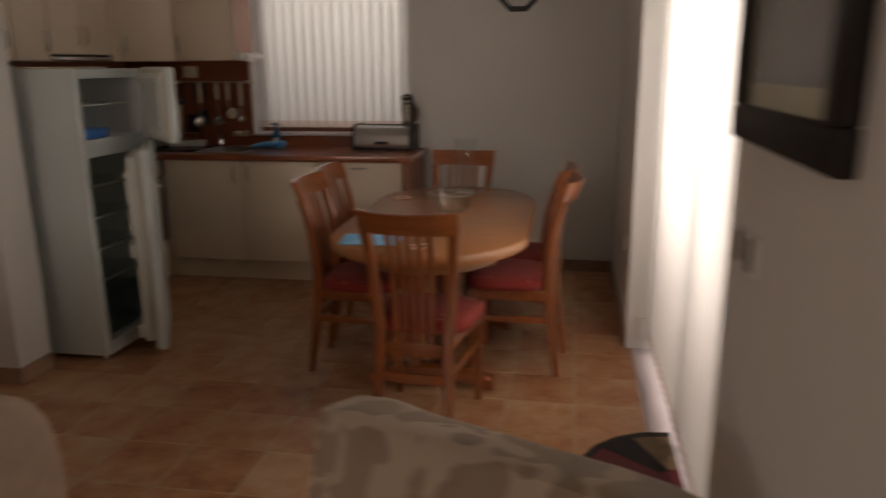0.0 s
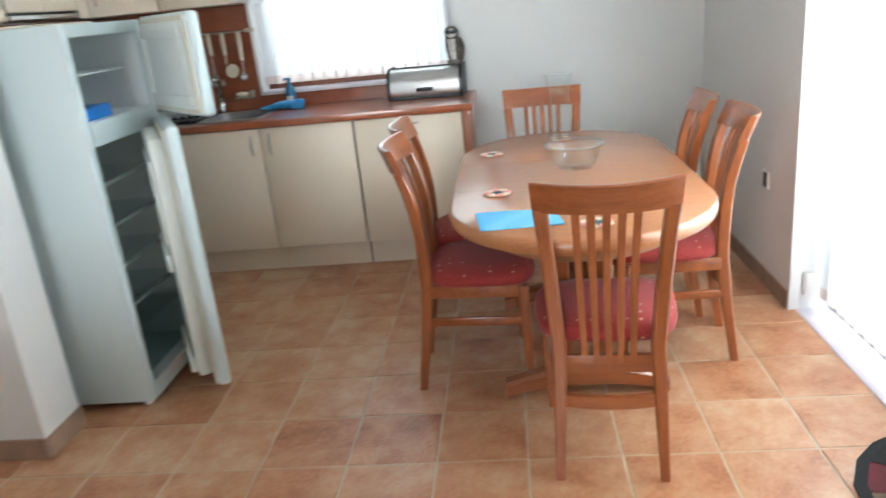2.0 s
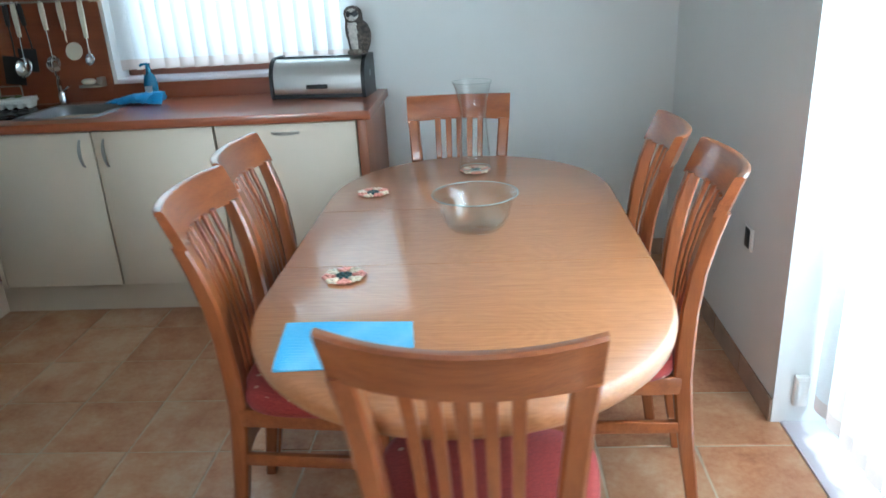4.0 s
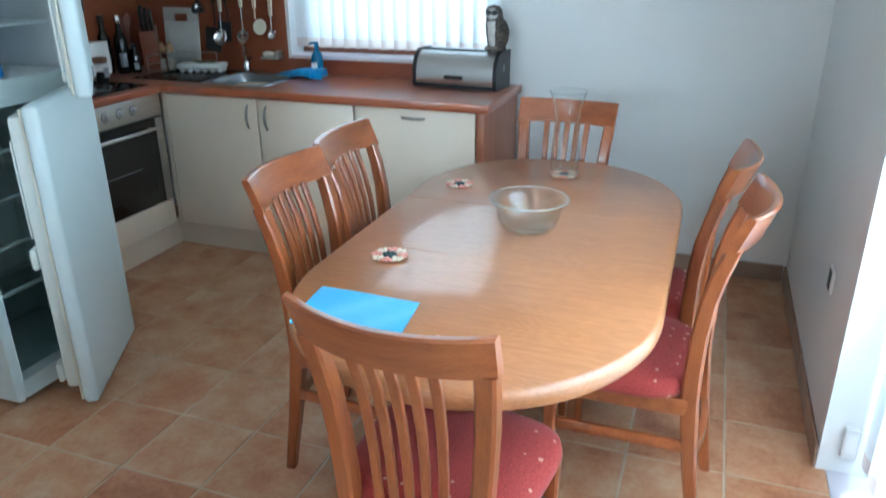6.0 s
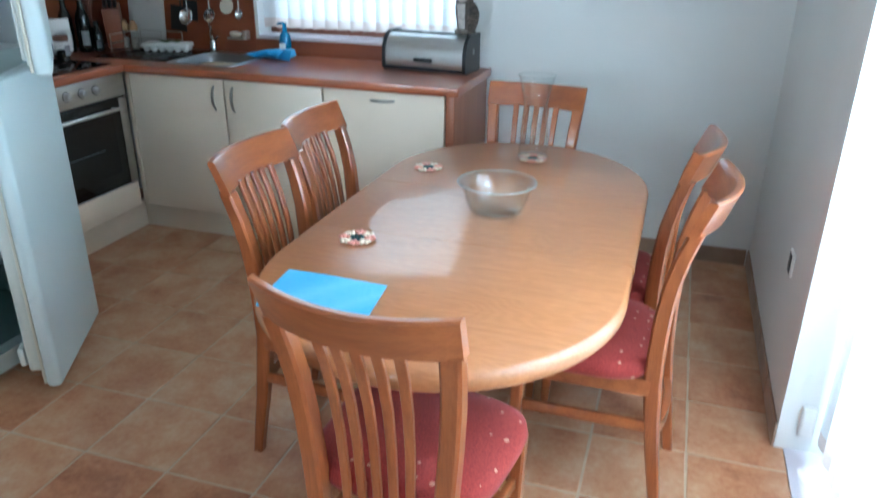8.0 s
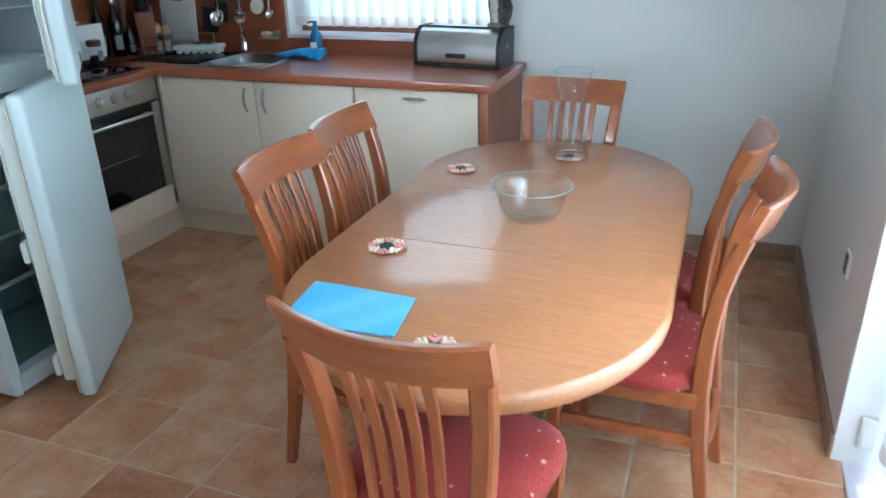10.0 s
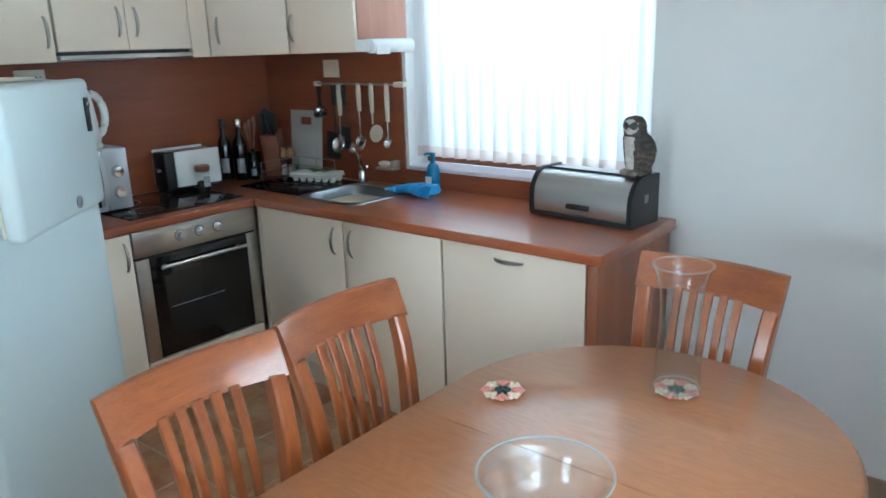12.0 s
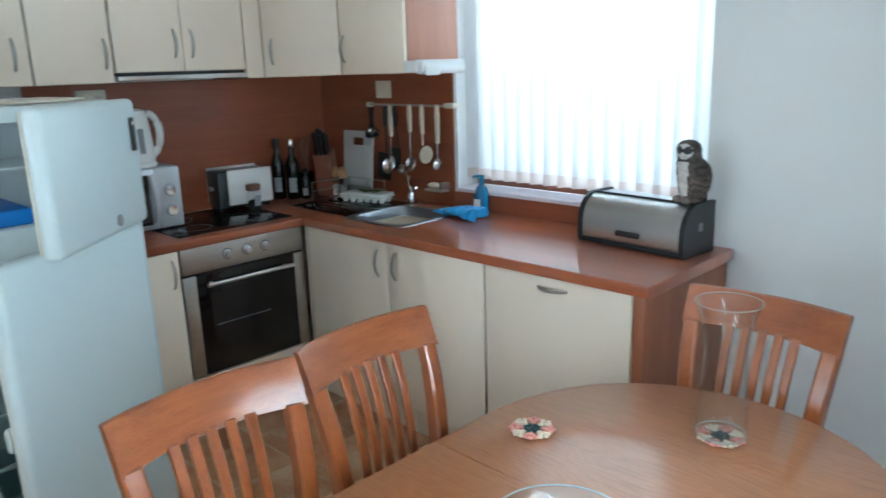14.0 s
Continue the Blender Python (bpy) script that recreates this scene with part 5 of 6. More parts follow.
# chopping board leaning on the wall
cb = thing("chopping_board", "white plastic chopping board leaning on the wall", "chopping board", at=pose(-2.525, 5.265, WTZ + 0.0045, -5, 0, 0))
b = bmesh.new()
box(b, -0.12, 0.12, -0.005, 0.005, 0.0, 0.26, bevel=0.003)
box(b, -0.12, -0.045, -0.005, 0.005, 0.26, 0.3)
box(b, 0.045, 0.12, -0.005, 0.005, 0.26, 0.3)
box(b, -0.12, 0.12, -0.005, 0.005, 0.3, 0.335)
part("board", b, GREYWHITE, cb)
part("groove", bx(-0.085, 0.085, -0.0058, -0.0052, 0.06, 0.22), GREYWHITE, cb)

# wire rack around the dish drainer
rk = thing("dish_rack", "thin dark wire dish rack on the drainer", "dish rack")
for z in (0.955, 1.0):
    part("wire", tube(bmesh.new(), [(-2.55, 4.99, z), (-2.55, 5.235, z), (-2.27, 5.235, z), (-2.27, 5.22, z)], 0.003, 6), NICKEL, rk)
for x, y in ((-2.55, 4.99), (-2.55, 5.235), (-2.27, 5.235), (-2.41, 5.235)):
    part("wire", tube(bmesh.new(), [(x, y, 0.907), (x, y, 1.0)], 0.003, 6), NICKEL, rk)

# egg tray
eg = thing("egg_tray", "white plastic egg tray with green herbs on it", "egg tray", at=pose(-2.3, 5.14, 0.9075, 0, 0, 16) @ Matrix.Diagonal((1.08, 1.1, 0.8, 1)))
b = bx(-0.12, 0.12, -0.055, 0.055, 0.032, 0.04, bevel=0.003)
for i in range(6):
    for j in range(2):
        lathe(b, [(0.008, 0.0), (0.012, 0.002), (0.018, 0.032)], 12, (-0.1 + i * 0.04, -0.026 + j * 0.052, 0))
part("tray", b, WHITEP, eg)
b = bx(-0.118, 0.118, -0.053, 0.053, 0.041, 0.058, bevel=0.006)
part("lid", b, WHITEP, eg, "white lid")
b = bmesh.new()
for i in range(14):
    x, y = random.uniform(-0.05, 0.06), random.uniform(-0.02, 0.03)
    blob(b, (x, y, 0.062 + random.uniform(0, 0.005)), (random.uniform(0.012, 0.02), 0.007, 0.003), 6, 5)
part("herbs", b, GREEN, eg, "scattered green herbs")

# rubber gloves hung over the sink's edge, spray bottle
gl = thing("rubber_gloves", "pair of crumpled blue rubber gloves by the sink", "gloves", at=pose(-1.66, 5.14, WTZ + 0.004))


def floppy(pts, rs, flat, seed):
    b = tube(bmesh.new(), pts, rs, 14)
    for v in b.verts:
        v.co.z *= flat
        v.co += Vector((0.012, 0.012, 0.01)) * noise.noise(v.co * 42 + Vector((seed, 0, 0)))
        v.co.z = max(0.0005, v.co.z)
    return b


def path(a, c, rise, n=9):
    a, c = Vector(a), Vector(c)
    return [a.lerp(c, i / n) + Vector((0, 0.006 * math.sin(i * 1.7), rise * math.sin(math.pi * i / n))) for i in range(n + 1)]


for k, (ox, oy) in enumerate(((0.0, -0.012), (0.02, 0.038))):
    part("glove", floppy(path((-0.085 + ox, oy + 0.01, 0.02), (0.09 + ox, oy - 0.012, 0.035), 0.018), [0.02, 0.028, 0.031, 0.031, 0.029, 0.027, 0.028, 0.032, 0.037, 0.04], 0.62, 3.0 * k), BLUEGLOVE, gl, "crumpled blue glove")
    for f in range(4):
        part("finger", floppy(path((-0.075 + ox, oy - 0.012 + 0.013 * f, 0.022), (-0.145 + ox + 0.012 * (f % 2), oy - 0.02 + 0.018 * f, 0.014), 0.004, 5), [0.009, 0.009, 0.0085, 0.008, 0.007, 0.004], 0.8, f + 7.0 * k), BLUEGLOVE, gl)
part("cuff", spin(bx(-0.03, 0.034, -0.004, 0.004, 0.0, 0.055, bevel=0.003), pose(0.11, -0.045, 0, -24, 0, -22)), BLUEGLOVE, gl, "turned-up glove cuff")
sb = thing("spray_bottle", "blue washing-up liquid pump bottle on the worktop", "bottle", at=pose(-1.635, 5.262, WTZ))
part("bottle", lathe(bmesh.new(), [(0.03, 0), (0.033, 0.006), (0.033, 0.08), (0.026, 0.115), (0.013, 0.13)], 20), BLUELIQ, sb)
part("pump", tube(bmesh.new(), [(0, 0, 0.131), (0, 0, 0.165), (0, 0, 0.175)], [0.013, 0.011, 0.014], 12), BLUELIQ, sb)
part("nozzle", tube(bmesh.new(), [(0, 0, 0.172), (-0.02, -0.025, 0.172), (-0.024, -0.03, 0.165)], 0.006, 8), BLUELIQ, sb)
part("label", bx(-0.018, 0.018, -0.0345, -0.0335, 0.025, 0.07), WHITEP, sb)

# soap dish on the panel
sd = thing("soap_dish", "small wall soap dish with a white soap", "soap dish", at=pose(-1.93, NY - 0.0105, 0.975))
part("dish", bx(-0.055, 0.06, -0.06, 0.0, 0.0, 0.012, bevel=0.005), NICKEL, sd)
part("bracket", bx(0.035, 0.06, -0.05, 0.0, 0.012, 0.045, bevel=0.004), NICKEL, sd)
part("soap", blob(bmesh.new(), (-0.012, -0.034, 0.027), (0.038, 0.024, 0.015)), IVORY, sd, "used white soap bar")

# kitchen roll on the wall unit's side
kr = thing("kitchen_roll", "white paper towel roll holder on the cabinet side", "paper towel")
part("holder", bx(-1.8025, -1.725, 4.972, 4.994, 1.532, 1.582, bevel=0.008), WHITEP, kr, "white holder bracket")
part("roll", tube(bmesh.new(), [(-1.735, 4.996, 1.555), (-1.725, 5.24, 1.555)], 0.03, 24), PAPER, kr)
part("sheet", spin(bx(-0.001, 0.001, -0.11, -0.03, -0.04, 0.0), pose(-1.702, 5.118, 1.56, 0, 4, -1)), PAPER, kr, "loose paper end")
part("end_cap", tube(bmesh.new(), [(-1.725, 5.241, 1.555), (-1.725, 5.252, 1.555)], 0.012, 14), GREY, kr)


# utensils on their rail
ur = thing("utensil_rail", "steel rail with ivory ends on the wall panel", "rail")
part("bar", tube(bmesh.new(), [(-2.41, 5.272, 1.38), (-1.84, 5.272, 1.376)], 0.005, 10), NICKEL, ur)
for x, hw in ((-2.405, 0.012), (-1.83, 0.032)):
    part("end_bracket", bx(x - hw, x + hw, 5.262, 5.2995, 1.366, 1.39, bevel=0.006), IVORY, ur, "ivory end bracket")


def handle_of(o, top, length, material):
    part("handle", bar(bmesh.new(), [(0, 0, top), (0, 0, top - length * 0.3), (0.001, 0, top - length)], [0.02, 0.026, 0.018], 0.014, 0.35), material, o)


def utensil(x, label, category, grip, length, lean=0.0):
    o = thing(category.replace(" ", "_"), label, category, "hanging utensils", at=pose(x + 0.014, 5.262, 1.37, 0, lean, 0))
    part("hook", tube(bmesh.new(), [(0, 0.01, 0.012), (0, -0.008, 0.014), (0, -0.008, 0.0)], 0.0025, 6), NICKEL, o)
    handle_of(o, 0.005, length, grip)
    return o


def shaft(o, z0, z1, material, dy=0.0):
    part("shaft", tube(bmesh.new(), [(0, 0, z0), (0, dy, (z0 + z1) / 2), (0, dy, z1)], 0.0038, 8), material, o)


def dish_bm(r, z, flat=0.45, y=0.0, sx=1.0):
    b = lathe(bmesh.new(), [(0.001, -0.02 * flat / 0.45), (r * 0.5, -0.017 * flat / 0.45), (r * 0.85, -0.008), (r, 0.0), (r * 0.96, 0.002), (r * 0.8, -0.006), (r * 0.45, -0.013), (0.001, -0.015)], 20)
    return spin(b, pose(0, y, z, 70, 0, 0) @ Matrix.Diagonal((sx, 1.15, 1, 1)))


o = thing("measuring_spoons", "bunch of steel measuring spoons on the rail", "measuring spoons", "hanging utensils", at=pose(-2.372, 5.262, 1.365))
for i in range(6):
    tilt = pose((i - 2.5) * 0.008, -0.005 * (i % 3), 0, 0, (i - 2.5) * 6, 0)
    part("spoon", spin(bar(bmesh.new(), [(0, 0, 0), (0, 0, -0.1)], 0.013, 0.003), tilt), BLACK if i % 3 else CHROME, o)
    part("cup", spin(dish_bm(0.018 + 0.002 * i, -0.118 - 0.012 * (i % 2), 0.8), tilt), BLACK if i % 2 else CHROME, o)
o = utensil(-2.282, "black plastic turner hanging from the rail", "spatula", BLACK, 0.1, 4)
shaft(o, -0.09, -0.24, BLACK, 0.009)
part("blade", spin(bx(-0.052, 0.052, 0.009, 0.013, -0.37, -0.235, bevel=0.0015), pose(0, 0, 0, 0, 3, 0)), BLACK, o)
o = utensil(-2.243, "steel ladle with ivory handle hanging from the rail", "ladle", IVORY, 0.15, 1)
shaft(o, -0.14, -0.285, CHROME, -0.004)
part("cup", dish_bm(0.042, -0.285, 0.9, -0.022), CHROME, o)
o = utensil(-2.215, "black slotted turner hanging behind the ladle", "turner", BLACK, 0.1, -4)
shaft(o, -0.09, -0.2, BLACK, 0.006)
part("blade", spin(bx(-0.045, 0.045, 0.004, 0.008, -0.31, -0.2, bevel=0.0015), pose(0, 0, 0, 0, 8, 0)), BLACK, o)
o = utensil(-2.107, "steel slotted spoon with ivory handle on the rail", "slotted spoon", IVORY, 0.125)
shaft(o, -0.12, -0.25, CHROME)
part("cup", dish_bm(0.036, -0.275, 0.5, -0.006), CHROME, o)
for i in range(4):
    part("slot", spin(bx(-0.003, 0.003, -0.001, 0.001, -0.012, 0.012), pose((i - 1.5) * 0.013, -0.018, -0.275, -8, 0, 0)), BLACK, o)
o = utensil(-2.02, "ivory skimmer hanging from the rail", "skimmer", IVORY, 0.13)
shaft(o, -0.125, -0.18, IVORY)
part("disc", spin(lathe(bmesh.new(), [(0.001, -0.004), (0.03, -0.003), (0.041, 0.0), (0.042, 0.004), (0.038, 0.004)], 24), pose(0.035, -0.012, -0.222, 78, 0, 0)), IVORY, o)
o = utensil(-1.917, "steel serving spoon with ivory handle on the rail", "serving spoon", IVORY, 0.17, 1)
shaft(o, -0.16, -0.25, CHROME)
part("cup", dish_bm(0.026, -0.262, 0.5, -0.005, 0.9), CHROME, o)

# ---- sockets and switches ----


def plate(name, label, m, w_, h_, inner):
    o = thing(name, label, "socket" if "socket" in label else "switch", at=m)
    part("plate", bx(-w_ / 2, w_ / 2, -0.009, 0.0, -h_ / 2, h_ / 2, bevel=0.003), IVORY if "ivory" in label else GREYWHITE if "partition" in label else WHITEP, o)
    if inner in ("kitchen", "double"):
        for dx in ((-w_ / 4, w_ / 4) if w_ > 0.1 else (0,)):
            rim = part("well", spin(lathe(bmesh.new(), [(0.019, 0), (0.019, 0.002), (0.016, 0.0025)], 18), pose(dx, -0.009, 0, 90, 0, 0)), IVORY, o)
            for ex in (-0.008, 0.008):
                part("hole", spin(lathe(bmesh.new(), [(0.0028, 0), (0.0028, 0.0005)], 8), pose(dx + ex, -0.0117, 0, 90, 0, 0)), BLACK, rim)
    elif inner == "rocker":
        part("rocker", bx(-w_ * 0.3, w_ * 0.3, -0.014, -0.009, -h_ * 0.32, h_ * 0.32, bevel=0.002), IVORY if "ivory" in label else GREYWHITE if "partition" in label else WHITEP, o)
    elif inner == "dark":
        # black bar puts the shading at the plate's edge into its colour
        part("shade_bar", bx(-w_ * 0.28, w_ * 0.28, -0.011, -0.009, -h_ * 0.42, h_ * 0.42, bevel=0.001), BLACK, o, "dark bar painted as edge shading")
    return o


plate("double_socket", "ivory double wall socket on the wooden panel", pose(WX + 0.0105, 4.068, 1.472, 0, 0, 90), 0.125, 0.062, "kitchen")
plate("wall_switch", "ivory square socket and switch on the wooden panel", pose(-2.31, NY - 0.0105, 1.452), 0.11, 0.085, "rocker")
plate("wall_socket", "white wall socket with painted dark edge shading on the wall", pose(EX - 0.0005, 4.15, 0.51, 0, 0, -90), 0.08, 0.08, "dark")
plate("light_switch", "white light switch on the partition wall", pose(-2.305, PY - 0.0005, 1.108), 0.085, 0.085, "rocker")
for dy in (0.0, 0.078):
    plate("light_switch", "white light switch beside the balcony door", pose(EX - 0.0005, 1.335 + dy, 1.153, 0, 0, -90), 0.07, 0.07, "dark")

# ---- pictures and clock ----


def picture(label, m, w_, h_, rim, paint, mount):
    """Local: the wall is at y = 0, the picture faces -y."""
    o = thing("framed_picture", label, "picture", at=m)
    for x0_, x1_, z0_, z1_ in ((0, w_, 0, rim), (0, w_, h_ - rim, h_), (0, rim, rim, h_ - rim), (w_ - rim, w_, rim, h_ - rim)):
        part("frame_rail", bx(x0_, x1_, -0.03, -0.0005, z0_, z1_, bevel=0.005), DARKWOOD, o, "black-brown frame rail")
    part("mount", bx(rim, w_ - rim, -0.014, -0.008, rim, h_ - rim), MOUNT, o, "cream card mount")
    part("print", bx(rim + mount, w_ - rim - mount, -0.0152, -0.0142, rim + mount, h_ - rim - mount), paint, o)
    g = part("glass", bx(rim, w_ - rim, -0.0185, -0.0165, rim, h_ - rim), PANE, o, smooth=0)
    g.visible_shadow = False
    return o


picture("dark-framed print of purple flowers on the wall", pose(-3.08, PY - 0.0005, 1.323), 0.485, 0.66, 0.045, PURPLE, 0.035)
picture("dark-framed grey print on the wall by the balcony", pose(EX - 0.0005, 1.479, 1.352, 0, 0, -90), 0.57, 0.7, 0.06, GREYPRINT, 0.04)
ck = thing("wall_clock", "black octagonal wall clock", "clock", at=pose(0.161, NY - 0.0005, 1.985))
b = bmesh.new()
ring8 = [(math.cos(math.pi / 8 + i * math.pi / 4), math.sin(math.pi / 8 + i * math.pi / 4)) for i in range(8)]
loft(b, [[(r * c_, -y_, r * s_) for c_, s_ in ring8] for r, y_ in ((0.155, 0.0), (0.158, 0.015), (0.148, 0.03), (0.122, 0.03), (0.118, 0.014))], False)
part("case", b, BLACK, ck, "black octagonal case")
part("dial", spin(lathe(bmesh.new(), [(0.125, 0), (0.125, 0.006)], 32), pose(0, -0.004, 0, 90, 0, 0)), PAPER, ck, "white dial")
for a, ln_ in ((60, 0.06), (-20, 0.09)):
    part("pointer", spin(bx(-0.003, 0.003, -0.0135, -0.0115, -0.012, ln_), pose(0, 0, 0, 0, a, 0)), BLACK, ck)

# ---- interior door, standing open into the room ----
dr = thing("interior_door", "red-brown wooden door standing open with brass handle", "door", at=pose(-3.822, 2.878, 0, 0, 0, 0))
b = bmesh.new()
DWID = 0.85
for x0_, x1_, z0_, z1_ in ((0, 0.11, 0.01, 2.03), (DWID - 0.11, DWID, 0.01, 2.03), (0.11, DWID - 0.11, 0.01, 0.2), (0.11, DWID - 0.11, 0.93, 1.07), (0.11, DWID - 0.11, 1.9, 2.03)):
    box(b, x0_, x1_, -0.04, 0.0, z0_, z1_)
part("leaf", b, DOORWOOD, dr)
for z0_, z1_ in ((0.2, 0.93), (1.07, 1.9)):
    part("panel", bx(0.111, DWID - 0.111, -0.03, -0.01, z0_ + 0.001, z1_ - 0.001, bevel=0.008), DOORWOOD, dr)
lock = part("lock_plate", bx(DWID - 0.064, DWID - 0.042, -0.0445, -0.0405, 0.92, 1.12, bevel=0.003), BRASS, dr, "brass lock plate")
part("lever", tube(bmesh.new(), [(DWID - 0.053, -0.045, 1.07), (DWID - 0.053, -0.085, 1.07), (DWID - 0.075, -0.092, 1.07), (DWID - 0.17, -0.09, 1.065)], [0.009, 0.008, 0.009, 0.008], 10), BRASS, lock, "brass lever")
part("edge_plate", bx(DWID, DWID + 0.002, -0.03, -0.01, 0.93, 1.12), BRASS, dr, "brass edge plate")
fr = thing("door_2", "red-brown wooden door frame of the passage", "door frame", kind="structure")
for y0_, y1_, z0_, z1_ in ((1.9, 1.94, 0, 2.12), (2.82, 2.86, 0, 2.12), (1.94, 2.82, 2.07, 2.12)):
    part("frame_rail", bx(LX - 0.205, LX + 0.012, y0_, y1_, z0_, z1_, bevel=0.003), DOORWOOD, fr)


# ---- sofas ----
def cushion(x0, x1, y0, y1, z0, z1, r):
    """A soft block with rounded edges and a slightly swollen front and top."""
    b = bx(x0, x1, y0, y1, z0, z1)
    bmesh.ops.subdivide_edges(b, edges=b.edges[:], cuts=7, use_grid_fill=True)
    cx_, cy_, cz_ = (x0 + x1) / 2, (y0 + y1) / 2, (z0 + z1) / 2
    hx_, hy_, hz_ = (x1 - x0) / 2, (y1 - y0) / 2, (z1 - z0) / 2
    for v in b.verts:
        q = Vector(((v.co.x - cx_), (v.co.y - cy_), (v.co.z - cz_)))
        inner = Vector((max(-hx_ + r, min(hx_ - r, q.x)), max(-hy_ + r, min(hy_ - r, q.y)), max(-hz_ + r, min(hz_ - r, q.z))))
        d_ = q - inner
        if d_.length > 1e-6:
            q = inner + d_.normalized() * r
        q += q.normalized() * 0.008 * noise.noise(q * 6)
        v.co = Vector((cx_, cy_, cz_)) + q
    return b


def rolled_arm(x0, x1, y0, y1, z0, z1):
    """A fat upholstered arm, round on top, with soft ends."""
    rings = []
    for f, k in ((0.0, 0.55), (0.01, 0.75), (0.035, 0.9), (0.08, 0.98), (0.15, 1.0), (0.5, 1.01), (0.85, 1.0), (0.92, 0.98), (0.965, 0.9), (0.99, 0.75), (1.0, 0.55)):
        y, xc, zc = y0 + (y1 - y0) * f, (x0 + x1) / 2, (z0 + z1) / 2
        ring = []
        for i in range(36):
            a = 2 * math.pi * i / 36
            c_, s_ = math.cos(a), math.sin(a)
            p_ = 0.62 if s_ > 0 else 0.25
            ring.append((xc + k * (x1 - x0) / 2 * math.copysign(abs(c_) ** p_, c_), y, zc + (k if s_ > 0 else 1.0) * (z1 - z0) / 2 * math.copysign(abs(s_) ** p_, s_)))
        rings.append(ring)
    return loft(bmesh.new(), rings)


def sofa(label, m, width, cushions, arm_left, arm_right, rail_z, rail_end, top):
    """Local: the back at y = 0, the seat towards -y, from x = 0 to width."""
    s = thing("sofa" if width > 1.2 else "armchair", label, "sofa" if width > 1.2 else "armchair", at=m)
    part("back_frame", cushion(0.02, width - 0.02, -0.12, 0.03, 0.08, rail_z - 0.075, 0.03), BEIGE, s, "plain beige back")
    tip = -0.03 if arm_left else -0.085
    part("back_rail", tube(bmesh.new(), [(tip, 0.0, rail_z), (tip + 0.008, 0.0, rail_z), (rail_end - 0.008, 0.0, rail_z), (rail_end, 0.0, rail_z)], [0.02, 0.026, 0.026, 0.02], 16), DARKWOOD, s, "black-brown wooden back rail")
    for x in (0.3, width - 0.35):
        part("rail_post", tube(bmesh.new(), [(x, -0.02, rail_z - 0.13), (x, -0.005, rail_z - 0.01)], 0.014, 10), DARKWOOD, s)
    part("base", cushion(0.02, width - 0.02, -0.8, -0.12, 0.08, 0.3, 0.03), BEIGE, s)
    a0, a1 = (0.26 if arm_left else 0.02), width - (0.2 if arm_right else 0.02)
    for i in range(cushions):
        c0, c1 = a0 + (a1 - a0) * i / cushions, a0 + (a1 - a0) * (i + 1) / cushions
        part("seat_cushion", cushion(c0 + 0.004, c1 - 0.004, -0.82, -0.2, 0.3, 0.44, 0.05), DAMASK, s, "damask seat cushion")
        part("back_cushion", spin(cushion(c0 + 0.004, c1 - 0.004, -0.09, 0.09, 0.0, top - 0.4, 0.042), pose(0, -0.2, 0.4, -12, 0, 0)), DAMASK, s, "beige damask back cushion")
    if arm_left:
        part("arm", cushion(0.0, 0.23, -0.8, -0.02, 0.08, 0.6, 0.075), BEIGE, s, "rounded beige arm")
    if arm_right:
        part("arm", rolled_arm(width - 0.19, width + 0.165, -0.82, 0.02, 0.08, 0.668), BEIGE, s, "rounded beige arm", smooth=70)
    for x in (0.08, width - 0.08):
        for y in (-0.74, -0.08):
            part("foot", lathe(bmesh.new(), [(0.025, 0.0), (0.03, 0.02), (0.03, 0.085)], 14, (x, y, 0)), DARKWOOD, s)
    return s


sofa("beige damask sofa with a dark wooden back rail", pose(-2.735, 1.525, 0, 0, 0, 2), 1.8, 2, True, True, 0.745, 1.75, 0.82)
sofa("beige damask armchair with a dark wooden back rail", pose(0.116, 1.418, 0, 0, 0, -24), 0.8, 1, False, False, 0.715, 0.8, 0.855)

# ---- half-round door mat ----
dm = thing("door_mat", "half-round doormat in red, black and tan wedges", "door mat", at=pose(0.985, 2.475, 0.0015) @ Matrix.Diagonal((1.04, 1.04, 1, 1)))


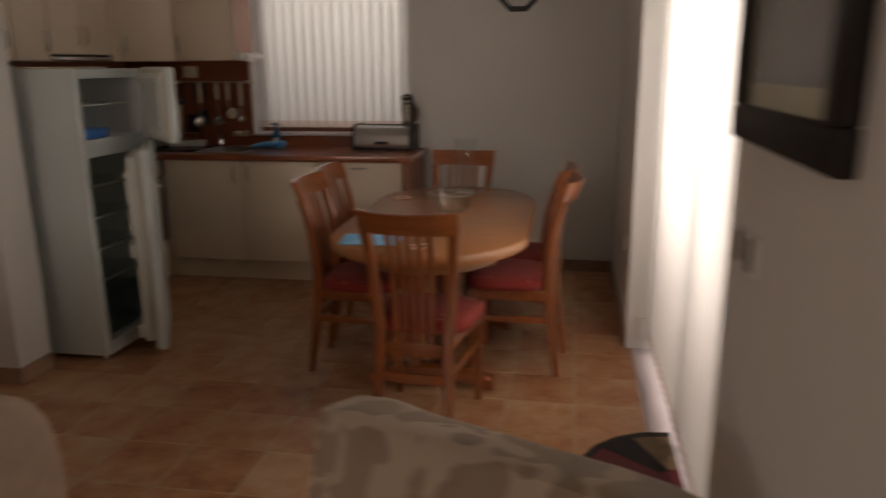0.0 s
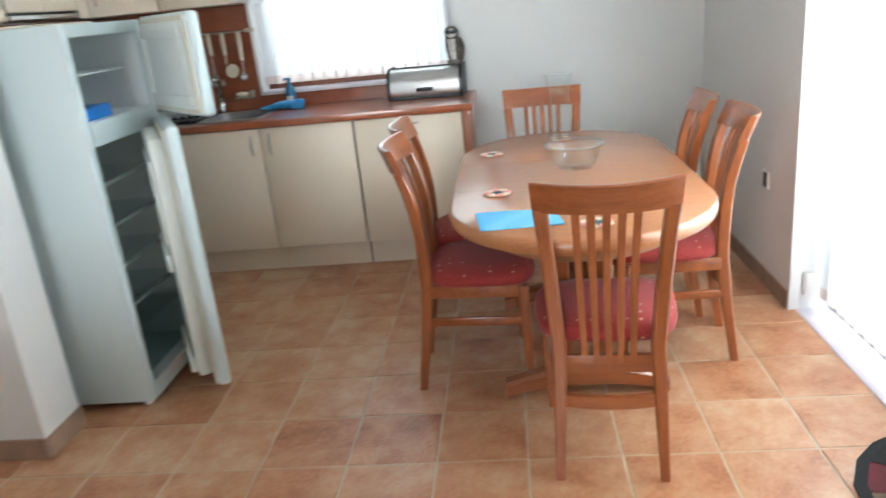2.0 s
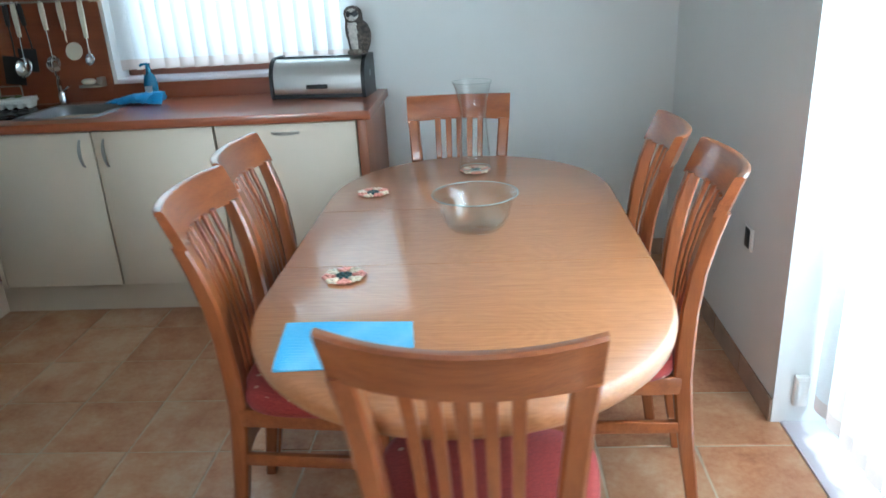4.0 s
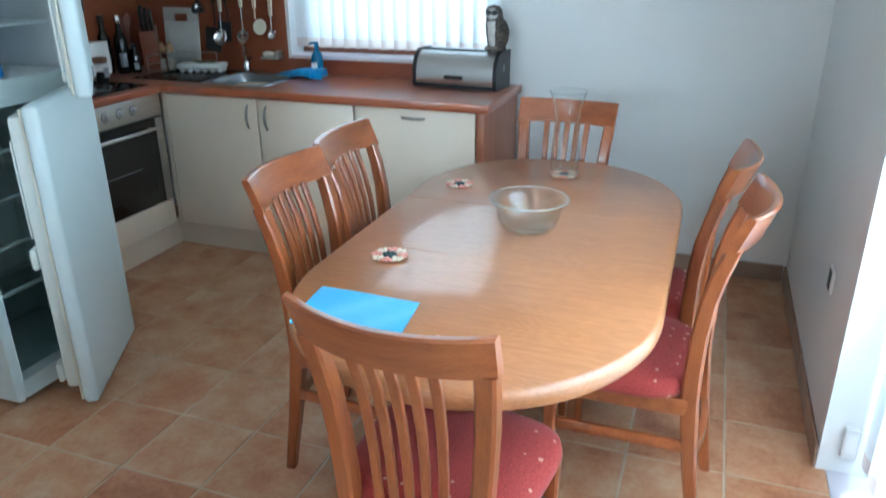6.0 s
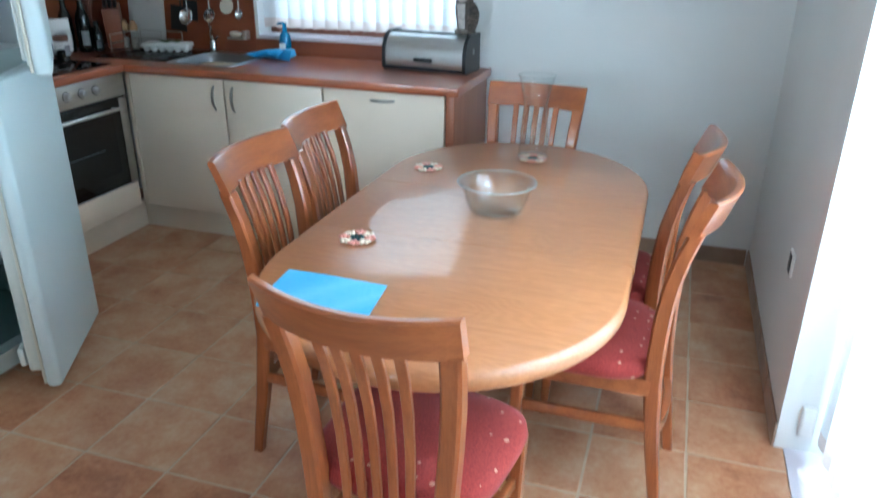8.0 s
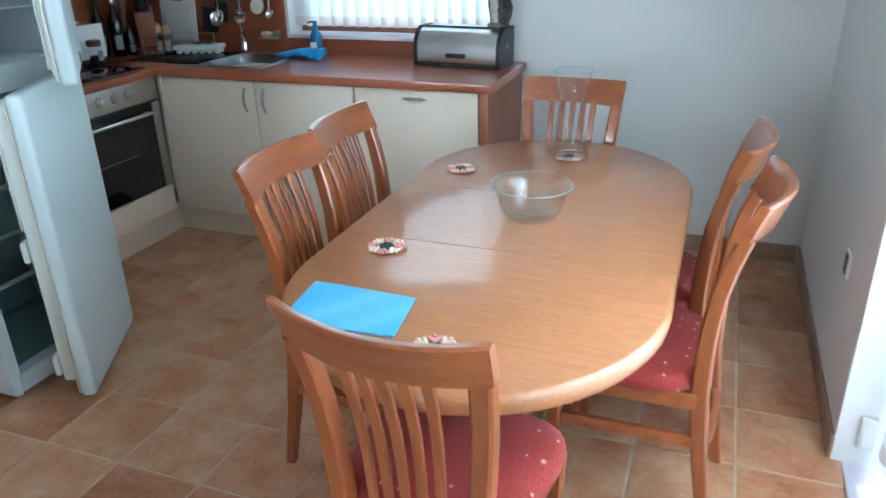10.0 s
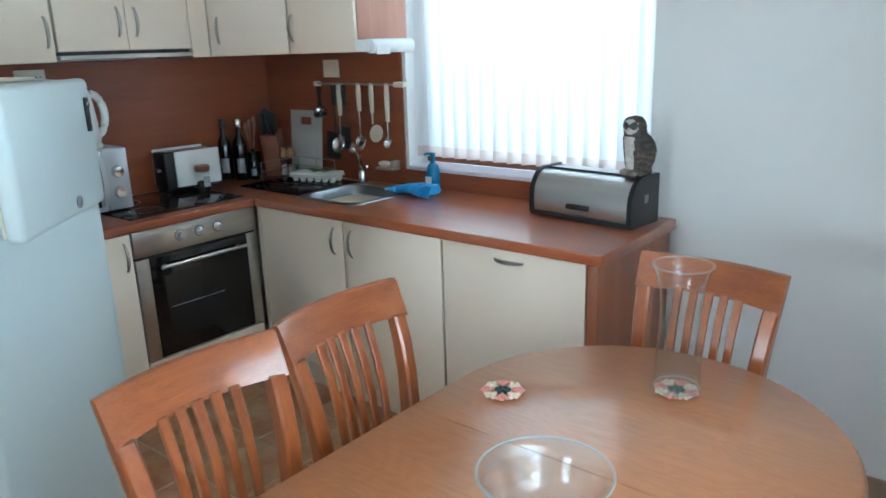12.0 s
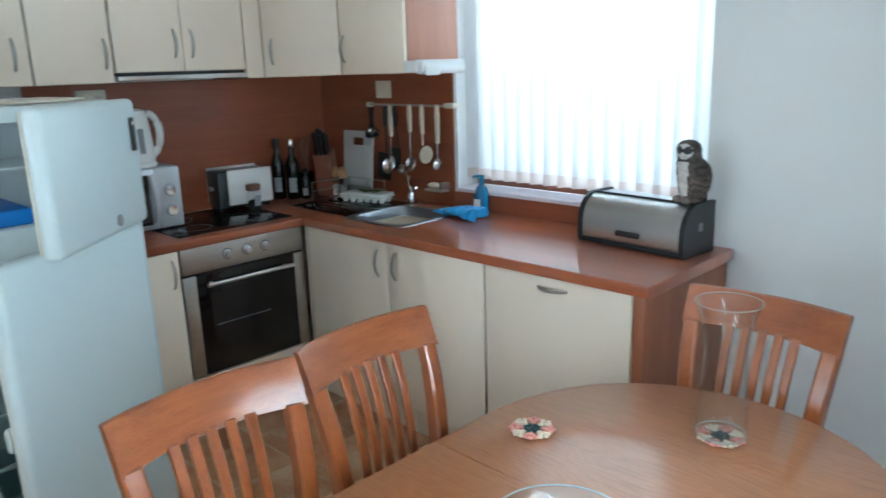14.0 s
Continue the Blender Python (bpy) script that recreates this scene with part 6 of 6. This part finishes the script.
def wedge(r0, r1, a0, a1, h):
    k = 10
    inner = [(r0 * math.cos(a0 + (a1 - a0) * i / k), r0 * math.sin(a0 + (a1 - a0) * i / k)) for i in range(k + 1)]
    outer = [(r1 * math.cos(a0 + (a1 - a0) * i / k), r1 * math.sin(a0 + (a1 - a0) * i / k)) for i in range(k, -1, -1)]
    return prism(bmesh.new(), inner + outer, 0, h)


tones = (MATTAN, MATBLACK, MATRED, MATTAN, MATRED, MATBLACK, MATTAN)
for i, tone in enumerate(tones):
    a0, a1 = math.pi / 2 + math.pi * i / 7, math.pi / 2 + math.pi * (i + 1) / 7
    part("wedge", wedge(0.09, 0.335, a0 + 0.006, a1 - 0.006, 0.008), tone, dm, "pile wedge")
part("hub", wedge(0.003, 0.088, math.pi / 2, 3 * math.pi / 2, 0.008), MATRED, dm, "red half-round middle")
part("rim", wedge(0.336, 0.37, math.pi / 2, 3 * math.pi / 2, 0.009), MATBLACK, dm, "black rim")

# ---- floor tiles ----
PITCH, GX, GY = 0.303, -0.612, 3.083
tb = bx(-0.1482, 0.1482, -0.1482, 0.1482, -0.0055, 0.0, bevel=0.0025, segs=1)
for v in tb.verts:
    v.co.z += 0.0012 * noise.noise(v.co * 9) if v.co.z > -0.003 else 0
tile_me = mesh("tile", tb, TILE, 40)
rest = bmesh.new()
i0, i1 = math.floor((LX - GX) / PITCH), math.ceil((EX + 0.12 - GX) / PITCH)
j0, j1 = math.floor((SY - GY) / PITCH), math.ceil((NY - GY) / PITCH)
for i in range(i0, i1):
    for j in range(j0, j1):
        x, y = GX + (i + 0.5) * PITCH, GY + (j + 0.5) * PITCH
        hx0, hx1 = max(x - 0.1482, LX + 0.002), min(x + 0.1482, EX + 0.028)
        hy0, hy1 = max(y - 0.1482, SY + 0.002), min(y + 0.1482, NY - 0.002)
        whole = hx1 - hx0 > 0.29 and hy1 - hy0 > 0.29 and x > -2.8 and y > 1.1
        if hx1 - hx0 < 0.01 or hy1 - hy0 < 0.01:
            continue
        if whole:
            o = new("tile", tile_me)
            o.parent = floor
            o.matrix_basis = pose(x, y, random.uniform(-0.0004, 0.0004), random.uniform(-0.12, 0.12), random.uniform(-0.12, 0.12), 90 * random.randrange(4))
        else:
            box(rest, hx0, hx1, hy0, hy1, -0.0055, 0.0)
tagged(part("far_tiles", rest, TILE, floor, "terracotta tiles further off"), kind="stuff")
